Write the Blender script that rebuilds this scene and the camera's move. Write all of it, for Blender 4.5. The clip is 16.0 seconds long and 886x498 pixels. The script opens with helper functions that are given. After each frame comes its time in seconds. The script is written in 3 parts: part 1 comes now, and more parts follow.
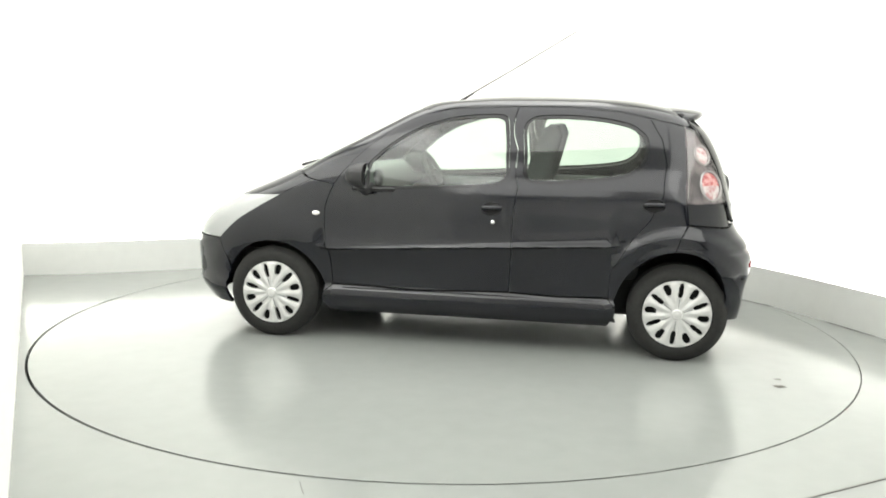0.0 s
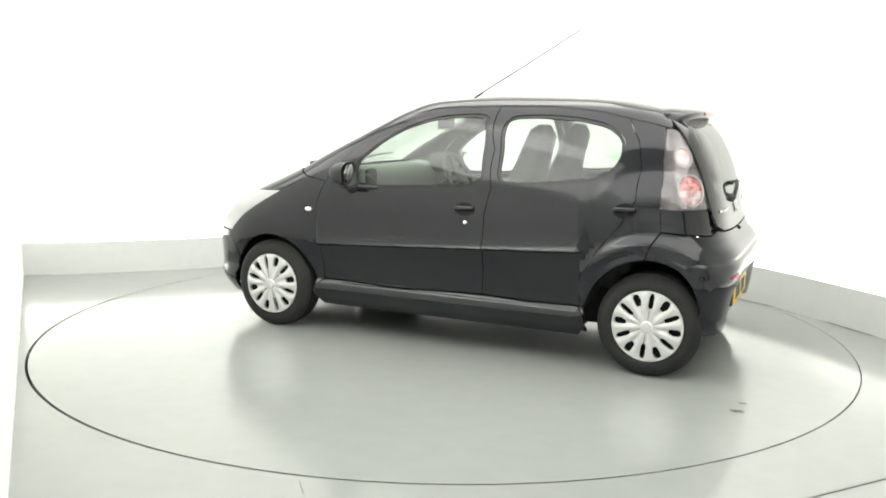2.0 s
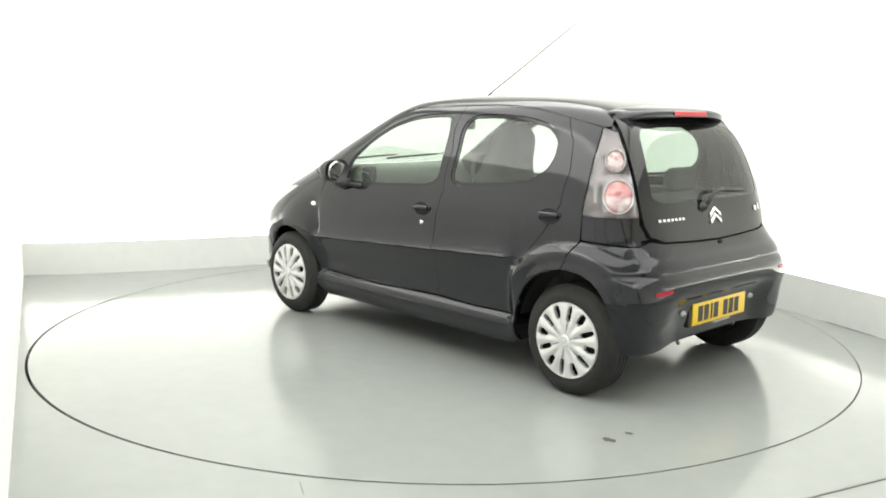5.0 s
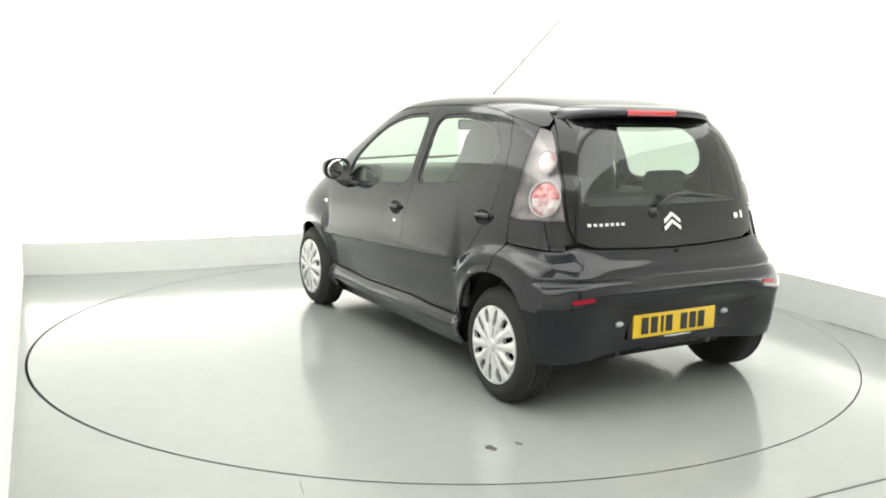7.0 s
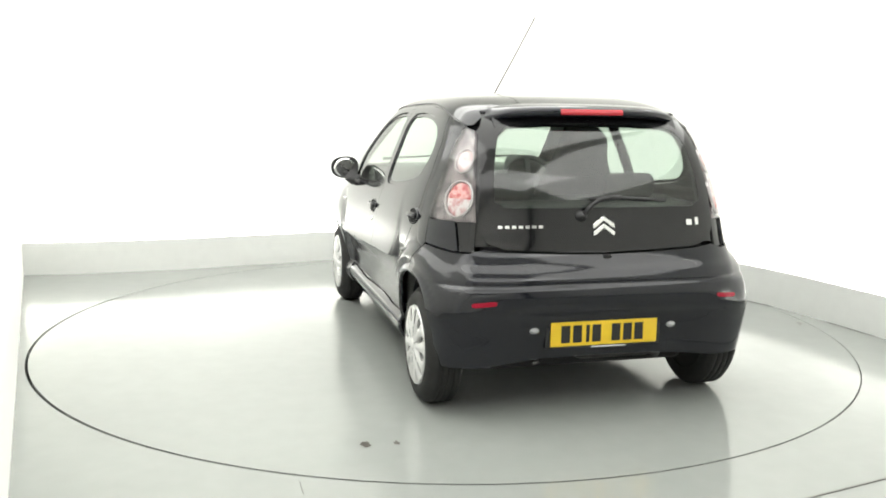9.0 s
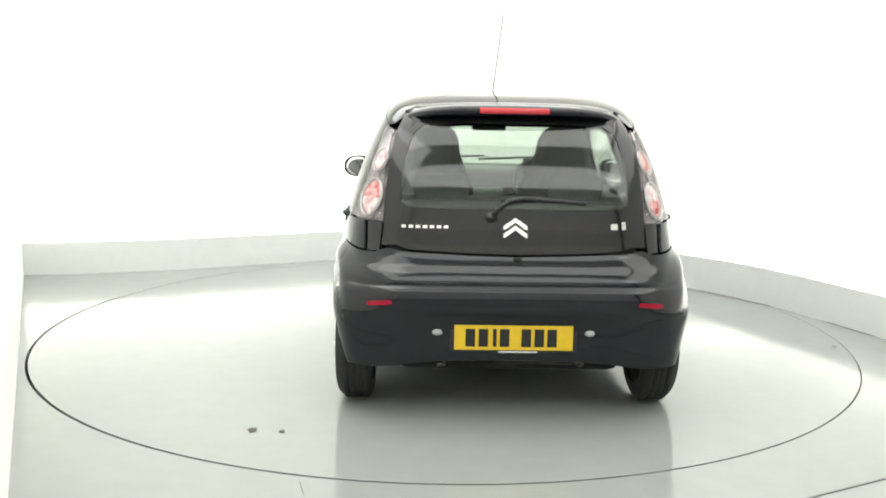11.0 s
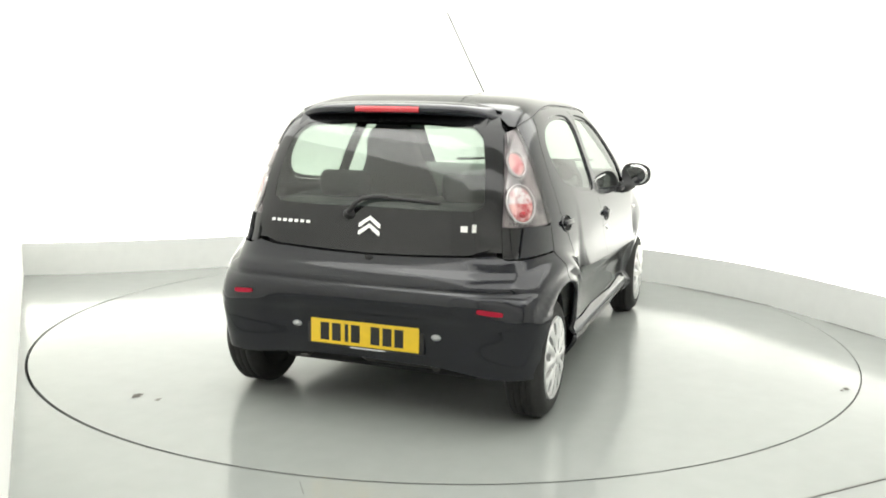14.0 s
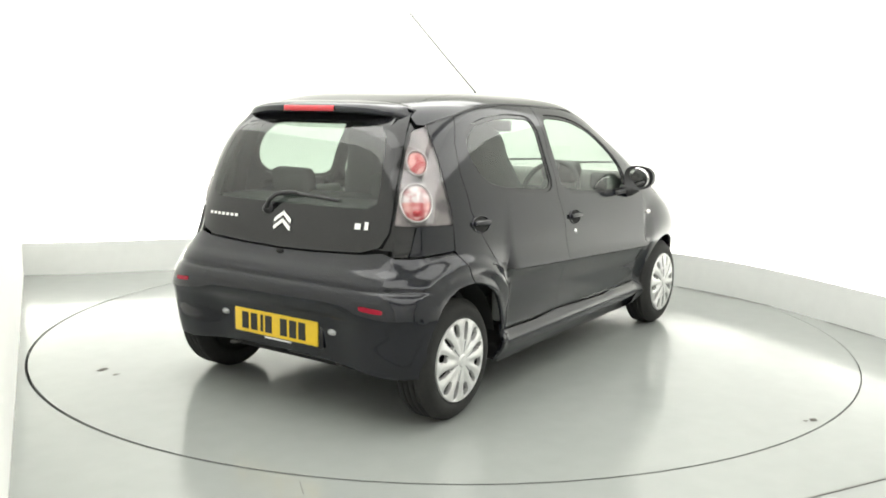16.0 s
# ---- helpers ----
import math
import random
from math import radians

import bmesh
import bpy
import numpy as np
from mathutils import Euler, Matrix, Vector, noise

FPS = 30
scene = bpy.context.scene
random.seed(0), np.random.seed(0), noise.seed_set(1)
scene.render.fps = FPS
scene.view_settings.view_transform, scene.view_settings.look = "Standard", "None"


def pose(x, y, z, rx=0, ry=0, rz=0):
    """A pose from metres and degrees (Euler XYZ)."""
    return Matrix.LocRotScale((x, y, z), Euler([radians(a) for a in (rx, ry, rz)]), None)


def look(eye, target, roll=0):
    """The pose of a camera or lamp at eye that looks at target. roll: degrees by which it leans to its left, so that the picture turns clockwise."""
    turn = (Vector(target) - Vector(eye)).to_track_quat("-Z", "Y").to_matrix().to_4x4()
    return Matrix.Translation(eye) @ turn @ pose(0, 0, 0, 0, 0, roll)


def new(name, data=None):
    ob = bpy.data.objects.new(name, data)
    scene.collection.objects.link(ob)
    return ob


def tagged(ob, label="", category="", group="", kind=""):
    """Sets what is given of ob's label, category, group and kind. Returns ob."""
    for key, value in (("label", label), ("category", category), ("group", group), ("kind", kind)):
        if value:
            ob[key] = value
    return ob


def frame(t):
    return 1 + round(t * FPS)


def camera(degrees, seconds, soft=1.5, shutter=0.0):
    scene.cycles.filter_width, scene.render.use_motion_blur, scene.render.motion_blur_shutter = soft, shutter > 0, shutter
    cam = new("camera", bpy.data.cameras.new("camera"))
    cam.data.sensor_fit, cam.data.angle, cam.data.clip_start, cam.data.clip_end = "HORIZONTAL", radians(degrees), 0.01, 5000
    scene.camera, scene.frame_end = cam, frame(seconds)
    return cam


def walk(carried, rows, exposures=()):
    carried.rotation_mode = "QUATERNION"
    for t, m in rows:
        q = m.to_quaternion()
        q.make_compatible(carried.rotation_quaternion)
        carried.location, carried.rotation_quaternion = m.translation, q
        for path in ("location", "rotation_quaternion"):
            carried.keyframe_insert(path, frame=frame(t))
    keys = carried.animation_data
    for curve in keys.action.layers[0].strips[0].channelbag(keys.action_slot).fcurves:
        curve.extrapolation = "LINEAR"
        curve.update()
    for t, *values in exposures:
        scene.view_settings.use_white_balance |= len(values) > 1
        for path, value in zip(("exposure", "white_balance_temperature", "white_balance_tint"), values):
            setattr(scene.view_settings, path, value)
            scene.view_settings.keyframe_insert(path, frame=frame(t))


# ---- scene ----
cam = camera(53.9, 16.0, soft=1.8)
EYE = Vector((0.0, -5.4524, 1.3538))
PITCH, YAW, ROLL = radians(8.9866), radians(-0.1695), 0.913
AIM = EYE + Vector((math.sin(YAW) * math.cos(PITCH), math.cos(YAW) * math.cos(PITCH), -math.sin(PITCH)))
walk(cam, [(0.0, look(EYE, AIM, ROLL)), (16.0, look(EYE, AIM, ROLL))], exposures=((0.0, 0.0), (16.0, 0.0)))

# ---- light: a white studio under an overhead softbox, with unseen lamps added ----
world = bpy.data.worlds.new("studio_world")
scene.world = world
world.use_nodes = True
world.node_tree.nodes["Background"].inputs[0].default_value = (1.0, 1.0, 0.97, 1)
world.node_tree.nodes["Background"].inputs[1].default_value = 0.05


def area_lamp(name, m, sx, sy, power, colour=(1, 1, 1)):
    data = bpy.data.lights.new(name, "AREA")
    data.shape, data.size, data.size_y, data.energy, data.color = "RECTANGLE", sx, sy, power, colour
    ob = new(name, data)
    ob.matrix_world = m
    return ob


area_lamp("overhead_softbox", pose(0.0, -1.0, 3.45), 4.0, 4.0, 132.0, (1.0, 1.0, 0.97))
# unseen bank added near the camera for a band in the hatch glass
area_lamp("added_front_bank", pose(0.6, -4.7, 3.35, -12, 0, 0), 4.4, 2.0, 72.0, (1.0, 1.0, 0.98))
# unseen strip lights, added for highlights, along the wall tops, tilted towards the turntable
for sx0, sy0, sx1, sy1, height, tilt in ((-0.6, -3.1, -2.75, 1.3, 2.6, -40), (-2.0, 1.0, 1.3, 1.0, 3.2, -15), (2.3, -4.0, 2.1, 0.7, 2.6, 40)):
    heading = math.degrees(math.atan2(sy1 - sy0, sx1 - sx0))
    area_lamp("added_strip_light", pose((sx0 + sx1) / 2, (sy0 + sy1) / 2, height, tilt, 0, heading), math.hypot(sx1 - sx0, sy1 - sy0), 0.95, 35.0, (1.0, 1.0, 0.97))


# ---- materials ----
def material(name, colour, rough=0.5, metal=0.0, coat=0.0, grain=0.0, grain_scale=40.0, bump=0.0, bump_scale=200.0, emit=0.0, spec=0.5, rough_var=0.0, coat_ior=1.5):
    """A surface with colour variation at two scales and fine relief."""
    mat = bpy.data.materials.new(name)
    mat.use_nodes = True
    nt = mat.node_tree
    n, link = nt.nodes, nt.links.new
    b = n["Principled BSDF"]
    b.inputs["Base Color"].default_value = (*colour, 1)
    b.inputs["Roughness"].default_value = rough
    b.inputs["Metallic"].default_value = metal
    b.inputs["Coat Weight"].default_value = coat
    b.inputs["Coat Roughness"].default_value = 0.085
    b.inputs["Coat IOR"].default_value = coat_ior
    b.inputs["Specular IOR Level"].default_value = spec
    if emit:
        b.inputs["Emission Color"].default_value = (*colour, 1)
        b.inputs["Emission Strength"].default_value = emit
    co = n.new("ShaderNodeTexCoord")
    if grain:
        a, c = n.new("ShaderNodeTexNoise"), n.new("ShaderNodeTexNoise")
        a.inputs["Scale"].default_value, c.inputs["Scale"].default_value = grain_scale, grain_scale / 14
        a.inputs["Detail"].default_value = c.inputs["Detail"].default_value = 4
        add = n.new("ShaderNodeMath")
        add.operation = "ADD"
        link(co.outputs["Object"], a.inputs["Vector"]), link(co.outputs["Object"], c.inputs["Vector"])
        link(a.outputs["Fac"], add.inputs[0]), link(c.outputs["Fac"], add.inputs[1])
        ramp = n.new("ShaderNodeMapRange")
        ramp.inputs[1].default_value, ramp.inputs[2].default_value = 0.7, 1.3
        ramp.inputs[3].default_value, ramp.inputs[4].default_value = 1 - grain, 1 + grain
        link(add.outputs[0], ramp.inputs[0])
        mix = n.new("ShaderNodeVectorMath")
        mix.operation = "SCALE"
        mix.inputs[0].default_value = colour
        link(ramp.outputs[0], mix.inputs["Scale"])
        link(mix.outputs[0], b.inputs["Base Color"])
        if rough_var:
            rr = n.new("ShaderNodeMapRange")
            rr.inputs[1].default_value, rr.inputs[2].default_value = 0.35, 0.65
            rr.inputs[3].default_value, rr.inputs[4].default_value = max(0.02, rough - rough_var), rough + rough_var
            link(c.outputs["Fac"], rr.inputs[0])
            link(rr.outputs[0], b.inputs["Roughness"])
    if bump:
        t, bp = n.new("ShaderNodeTexNoise"), n.new("ShaderNodeBump")
        t.inputs["Scale"].default_value = bump_scale
        bp.inputs["Strength"].default_value, bp.inputs["Distance"].default_value = bump, 0.002
        link(co.outputs["Object"], t.inputs["Vector"]), link(t.outputs["Fac"], bp.inputs["Height"])
        link(bp.outputs[0], b.inputs["Normal"])
    return mat


def glass_material(name, tint, rough=0.0):
    """Thin tinted pane: clear tinted transmission with a glossy skin."""
    mat = bpy.data.materials.new(name)
    mat.use_nodes = True
    nt = mat.node_tree
    n, link = nt.nodes, nt.links.new
    n.remove(n["Principled BSDF"])
    tr, gl, mx = n.new("ShaderNodeBsdfTransparent"), n.new("ShaderNodeBsdfGlossy"), n.new("ShaderNodeMixShader")
    lw, pw, sc = n.new("ShaderNodeLayerWeight"), n.new("ShaderNodeMath"), n.new("ShaderNodeMath")
    pw.operation, sc.operation = "POWER", "MULTIPLY_ADD"
    pw.inputs[1].default_value, sc.inputs[1].default_value, sc.inputs[2].default_value = 4.5, 0.85, 0.08
    link(lw.outputs["Facing"], pw.inputs[0]), link(pw.outputs[0], sc.inputs[0])
    tr.inputs["Color"].default_value = (*tint, 1)
    gl.inputs["Roughness"].default_value = rough
    link(sc.outputs[0], mx.inputs["Fac"]), link(tr.outputs[0], mx.inputs[1]), link(gl.outputs[0], mx.inputs[2])
    link(mx.outputs[0], n["Material Output"].inputs["Surface"])
    return mat


WALL = material("white_wall_paint", (0.9, 0.9, 0.865), 0.7, grain=0.012, grain_scale=6)
PLINTH = material("pale_plinth_paint", (0.66, 0.67, 0.65), 0.5, grain=0.03, grain_scale=12)
FLOOR = material("grey_gloss_floor_paint", (0.27, 0.283, 0.27), 0.16, grain=0.03, grain_scale=9, rough_var=0.05)
REAR_PANEL = material("pale_grey_panel", (0.72, 0.72, 0.7), 0.45, grain=0.1, grain_scale=20)
GAP = material("dark_gap", (0.02, 0.02, 0.018), 0.8)
PAINT = material("black_car_paint", (0.003, 0.0036, 0.0075), 0.4, coat=1.0, grain=0.2, grain_scale=300, spec=0.0, coat_ior=1.54)
RUBBER = material("tyre_rubber", (0.022, 0.022, 0.021), 0.75, spec=0.3, grain=0.2, grain_scale=60, bump=0.2, bump_scale=300)
SILVER = material("silver_wheel_cover_plastic", (0.64, 0.64, 0.63), 0.32, metal=0.35, grain=0.04, grain_scale=30)


# ---- mesh helpers ----
def mesh_from(name, verts, faces, mat, smooth=False, normals=None):
    me = bpy.data.meshes.new(name)
    me.from_pydata([tuple(v) for v in verts], [], faces)
    me.materials.append(mat)
    if smooth:
        me.polygons.foreach_set("use_smooth", [True] * len(me.polygons))
    me.update()
    if normals is not None:
        me.normals_split_custom_set_from_vertices([tuple(v) for v in normals])
    return me


def part(name, me, parent, label=""):
    """Links a mesh (or a bmesh with a material) as one object under a thing or a part."""
    ob = new(name, me)
    ob.parent = parent
    if label:
        ob["label"] = label
    return ob


def bm_mesh(name, bm, mat, smooth=False):
    me = bpy.data.meshes.new(name)
    bm.to_mesh(me)
    bm.free()
    me.materials.append(mat)
    if smooth:
        me.polygons.foreach_set("use_smooth", [True] * len(me.polygons))
    return me


def prism(points, z0, z1):
    """Vertices and faces of an upright prism over a plan polygon."""
    n = len(points)
    v = [(x, y, z0) for x, y in points] + [(x, y, z1) for x, y in points]
    f = [tuple(range(n - 1, -1, -1)), tuple(range(n, 2 * n))]
    f += [(i, (i + 1) % n, n + (i + 1) % n, n + i) for i in range(n)]
    return v, f


# ---- studio ----
RING = 2.4292
CEIL = 3.6
BACK = [(-3.39, 1.42), (-2.85, 1.56), (-2.32, 1.76), (-1.9, 1.95), (-1.45, 2.18), (-0.98, 2.42), (-0.4, 2.62), (0.2, 2.62), (0.8, 2.35), (1.25, 1.98), (1.6, 1.67), (1.92, 1.37), (2.2, 1.03), (2.42, 0.64), (2.61, 0.2), (2.78, -0.25), (2.95, -0.8), (3.15, -1.6), (3.4, -3.0), (3.5, -6.6)]
FRONT_WALLS = [(3.5, -6.6), (-1.6, -6.6), (-1.6, -4.2), (-1.11, -3.45), (-3.53, 1.72)]


def spline(pts, per=5):
    out = []
    for i in range(len(pts) - 1):
        p0, p1, p2, p3 = (Vector(pts[max(0, min(len(pts) - 1, k))]) for k in (i - 1, i, i + 1, i + 2))
        for k in range(per):
            t = k / per
            out.append(0.5 * (2 * p1 + (p2 - p0) * t + (2 * p0 - 5 * p1 + 4 * p2 - p3) * t * t + (3 * p1 - p0 - 3 * p2 + p3) * t ** 3))
    return out + [Vector(pts[-1])]


def wall(name, line, thick, z0, z1, mat, label, category):
    """An upright sheet along a plan line, thickened to its left."""
    off = []
    for i, p in enumerate(line):
        d = (line[min(i + 1, len(line) - 1)] - line[max(i - 1, 0)]).normalized()
        off.append(p + Vector((-d.y, d.x)) * thick)
    n = len(line)
    v = [(*p, z0) for p in line] + [(*p, z1) for p in line] + [(*p, z0) for p in off] + [(*p, z1) for p in off]
    f = []
    for i in range(n - 1):
        f += [(i, i + 1, n + i + 1, n + i), (2 * n + i + 1, 2 * n + i, 3 * n + i, 3 * n + i + 1), (n + i, n + i + 1, 3 * n + i + 1, 3 * n + i)]
    f += [(0, n, 3 * n, 2 * n), (n - 1, 3 * n - 1, 4 * n - 1, 2 * n - 1)]
    me = mesh_from(name, v, f, mat)
    return tagged(new(name, me), label, category, kind="structure")


curved = spline(BACK)
cove = []
for i, p in enumerate(curved):
    d = (curved[min(i + 1, len(curved) - 1)] - curved[max(i - 1, 0)]).normalized()
    cove.append((p, d, Vector((-d.y, d.x))))
wall("wall_back", [cove[0][0] + cove[0][2] * 0.26 - cove[0][1] * 0.5] + [p + o * 0.26 for p, d, o in cove], 0.12, 0.0, CEIL, WALL, "curved white studio backdrop wall, brightly lit", "wall")
wall("baseboard", curved, -0.02, 0.0, 0.26, PLINTH, "low pale grey skirting along the white backdrop", "skirting")
# cove lamps in the trough between skirting and wall, grazing up the backdrop
run = 0.0
for (p, d, o), (q, _, _) in zip(cove, cove[1:]):
    if run <= 0.0 and p.y > -2.2:
        ahead = (o.to_3d() * 0.35 + Vector((0, 0, 1))).normalized()
        side = d.to_3d()
        m = Matrix((side, (-ahead).cross(side), -ahead)).transposed().to_4x4()
        mid = p + d * 0.5 + o * 0.13
        area_lamp("cove_lamp", Matrix.Translation((mid.x, mid.y, 0.06)) @ m, 1.0, 0.2, 15.0, (1.0, 1.0, 0.97))
        run = 1.08
    run -= (q - p).length
for i, nm in enumerate(("wall_behind", "wall_side", "wall_return", "wall_left")):
    wall(nm, [Vector(FRONT_WALLS[i]), Vector(FRONT_WALLS[i + 1])], 0.12, 0.0, CEIL, WALL, "plain white studio wall, brightly lit", "wall")
# unseen panel, added behind the camera for the paint to reflect
wall("reflection_panel", [Vector((3.2, -6.58)), Vector((-1.3, -6.58))], -0.03, 0.0, 2.3, REAR_PANEL, "unseen pale grey panel behind the camera, added for reflections in the car", "shutter")
v, f = prism([(-4, -7), (4.6, -7), (4.6, 4), (-4, 4)], CEIL, CEIL + 0.1)
tagged(new("ceiling", mesh_from("ceiling", v, f, WALL)), "white studio ceiling above the softbox", "ceiling", kind="structure")


def ring_floor():
    n = 160
    ring = [(RING * math.cos(2 * math.pi * i / n) - 0.0045, RING * math.sin(2 * math.pi * i / n) - 0.0035) for i in range(n)]
    out = []
    for x, y in ring:
        s = 8.0 / max(abs(x), abs(y))
        out.append((x * s, y * s))
    v = [(x, y, 0) for x, y in ring] + [(x, y, 0) for x, y in out] + [(x, y, -0.05) for x, y in ring]
    f = []
    for i in range(n):
        j = (i + 1) % n
        f += [(i, n + i, n + j, j), (2 * n + i, i, j, 2 * n + j)]
    return v, f


v, f = ring_floor()
tagged(new("floor", mesh_from("floor", v, f, FLOOR)), "pale grey glossy painted studio floor", "floor", kind="structure")
v, f = prism([(2.6 * math.cos(i * math.pi / 24), 2.6 * math.sin(i * math.pi / 24)) for i in range(48)], -0.08, -0.05)
tagged(new("turntable_pit", mesh_from("turntable_pit", v, f, GAP)), "dark pit below the turntable's edge gap", "pit", kind="structure")

SLIT = 0.0095
turntable = tagged(new("turntable"), "round pale grey turntable flush with the studio floor", "turntable")
v, f = prism([((RING - SLIT) * math.cos(i * math.pi / 80), (RING - SLIT) * math.sin(i * math.pi / 80)) for i in range(160)], -0.05, 0.0)
part("platform", mesh_from("platform", v, f, FLOOR), turntable)


# ---- car: body surface as horizontal slices ----
def curve(*pairs):
    """Monotone cubic through (z, value) pairs."""
    xs, ys = np.array([a for a, _ in pairs], float), np.array([b for _, b in pairs], float)
    h = np.diff(xs)
    d = np.diff(ys) / h
    m = np.zeros(len(xs))
    m[0], m[-1] = d[0], d[-1]
    for i in range(1, len(xs) - 1):
        if d[i - 1] * d[i] > 0:
            w1, w2 = 2 * h[i] + h[i - 1], h[i] + 2 * h[i - 1]
            m[i] = (w1 + w2) / (w1 / d[i - 1] + w2 / d[i])

    def value(x):
        x = np.clip(np.asarray(x, float), xs[0], xs[-1])
        i = np.clip(np.searchsorted(xs, x) - 1, 0, len(h) - 1)
        t = (x - xs[i]) / h[i]
        return (ys[i] * (1 + 2 * t) + m[i] * h[i] * t) * (1 - t) ** 2 + (ys[i + 1] * (3 - 2 * t) - m[i + 1] * h[i] * (1 - t)) * t * t

    return value


REAR = curve((0.14, -1.47), (0.2, -1.505), (0.3, -1.53), (0.4, -1.545), (0.46, -1.562), (0.51, -1.583), (0.56, -1.586), (0.6, -1.577), (0.66, -1.548), (0.7, -1.515), (0.75, -1.489), (0.85, -1.468), (1.0, -1.43), (1.15, -1.372), (1.25, -1.315), (1.325, -1.235), (1.368, -1.165), (1.411, -1.01), (1.432, -0.88), (1.449, -0.6), (1.458, -0.5))
FRONT = curve((0.14, 1.7), (0.2, 1.74), (0.35, 1.81), (0.5, 1.81), (0.6, 1.785), (0.7, 1.71), (0.76, 1.63), (0.85, 1.45), (0.93, 1.26), (1.0, 1.105), (1.1, 0.915), (1.2, 0.71), (1.286, 0.54), (1.368, 0.38), (1.411, 0.26), (1.422, 0.15), (1.449, -0.06), (1.458, -0.2))
WIDTH = curve((0.14, 0.70), (0.2, 0.755), (0.27, 0.79), (0.3, 0.783), (0.335, 0.758), (0.45, 0.77), (0.6, 0.798), (0.68, 0.803), (0.75, 0.802), (0.85, 0.79), (0.93, 0.77), (1.05, 0.73), (1.2, 0.67), (1.32, 0.613), (1.379, 0.572), (1.411, 0.525), (1.432, 0.46), (1.449, 0.3), (1.458, 0.12))
MID = curve((0.1, 0.0), (0.9, 0.0), (1.2, -0.12), (1.411, -0.3), (1.458, -0.36))
NREAR = curve((0.1, 13.0), (0.3, 12.0), (0.42, 10.0), (0.55, 7.8), (0.7, 6.6), (0.8, 6.0), (0.95, 5.9), (1.08, 6.2), (1.3, 6.4), (1.411, 5.0), (1.458, 2.5))
NFRONT = curve((0.1, 5.6), (0.6, 5.6), (0.85, 5.8), (1.1, 6.5), (1.3, 7.0), (1.39, 5.5), (1.458, 2.5))
TAIL_WIDTH = curve((0.14, 0.755), (0.22, 0.784), (0.3, 0.796), (0.4, 0.798), (0.5, 0.802), (0.62, 0.802), (0.75, 0.802))
AXLE = 1.17


def smooth(a, b, x):
    t = np.clip((np.asarray(x, float) - a) / (b - a), 0, 1)
    return t * t * (3 - 2 * t)


def surf(phi, z):
    """Point of the body skin at angle phi (0 ahead, pi behind, positive to the left) and height z."""
    phi, z = np.asarray(phi, float), np.asarray(z, float)
    c, s = np.cos(phi), np.sin(phi)
    xc = MID(z)
    back = c < 0
    a = np.where(back, xc - REAR(z), FRONT(z) - xc)
    n = np.where(back, NREAR(z), NFRONT(z))
    r = ((np.abs(c) / a) ** n + (np.abs(s) / WIDTH(z)) ** n) ** (-1 / n)
    x, y = xc + r * c, r * s
    # fuller bumper corners behind the rear wheels
    y = y * (1 + (TAIL_WIDTH(z) / WIDTH(z) - 1) * smooth(1.2, 1.36, -x) * smooth(0.7, 0.6, z))
    # wheel-arch flares
    side = smooth(0.4, 0.65, np.abs(y))
    rr, rf = np.hypot(x + AXLE, (z - 0.27)), np.hypot(x - AXLE, z - 0.27)
    out = (0.03 * (1 - smooth(0.42, 0.49, rr)) + 0.007 * (1 - smooth(0.352, 0.385, rr))) * smooth(0.765, 0.83, -x) * smooth(0.2, 0.4, z) + 0.038 * (1 - smooth(0.36, 0.6, rf)) * smooth(0.8, 0.92, x)
    # door crease, rising towards the tail, with a soft shelf above it
    u = z + 0.051 * x - 0.597
    shelf = np.where(u >= 0, np.exp(-np.maximum(u, 0) / 0.08) + 0.15 * np.exp(-np.maximum(u, 0) / 0.012), 1.15 - 0.8 * smooth(0.0, 0.014, -u) - 0.35 * smooth(0.0, 0.12, -u))
    out = np.maximum(out, 0.04 * shelf * smooth(-0.84, -0.775, x) * smooth(0.87, 0.83, x))
    y = y + np.sign(y) * out * side * np.where(x < -1.2, smooth(0.25, 0.5, z), 1.0)
    # plate recess and the crease across the tail
    tail = smooth(1.3, 1.42, -x)
    deep = smooth(0.55, 0.34, np.abs(y)) * smooth(0.56, 0.43, z)
    crease = np.exp(-((z - 0.613) / 0.012) ** 2) * 0.008
    x = x + tail * (0.026 * deep + crease)
    return np.stack([x, y, z + 0 * x], -1)


car = tagged(new("car"), "black five-door hatchback parked on the turntable", "car")
ZTOP = 1.458


def normal_at(phi, z):
    e = 1e-3
    du = surf(phi + e, z) - surf(phi - e, z)
    dz = surf(phi, np.minimum(z + e, ZTOP)) - surf(phi, z - e)
    n = np.cross(du, dz)
    return n / np.maximum(np.linalg.norm(n, axis=-1, keepdims=True), 1e-9)


def angle(kind, a, z):
    """The skin's angle at height z: 's' by length x on the flank, 'r' by y on the tail, 'f' by y on the nose."""
    lo, hi = {"s": (0.0, math.pi), "r": (math.pi / 2, math.pi), "f": (0.0, math.pi / 2)}[kind]
    flip = 1.0
    if kind != "s" and a < 0:
        a, flip = -a, -1.0
    for _ in range(40):
        m = (lo + hi) / 2
        p = surf(m, z)
        if kind == "s":
            lo, hi = (m, hi) if p[0] > a else (lo, m)
        elif kind == "r":
            lo, hi = (m, hi) if p[1] > a else (lo, m)
        else:
            lo, hi = (lo, m) if p[1] > a else (m, hi)
    m = (lo + hi) / 2
    return (m if flip > 0 else -m, z)


def outline(*pts):
    """Angles and heights from entries (x, z) on the flank or (kind, a, z)."""
    return [angle("s", *p) if len(p) == 2 else angle(*p) for p in pts]


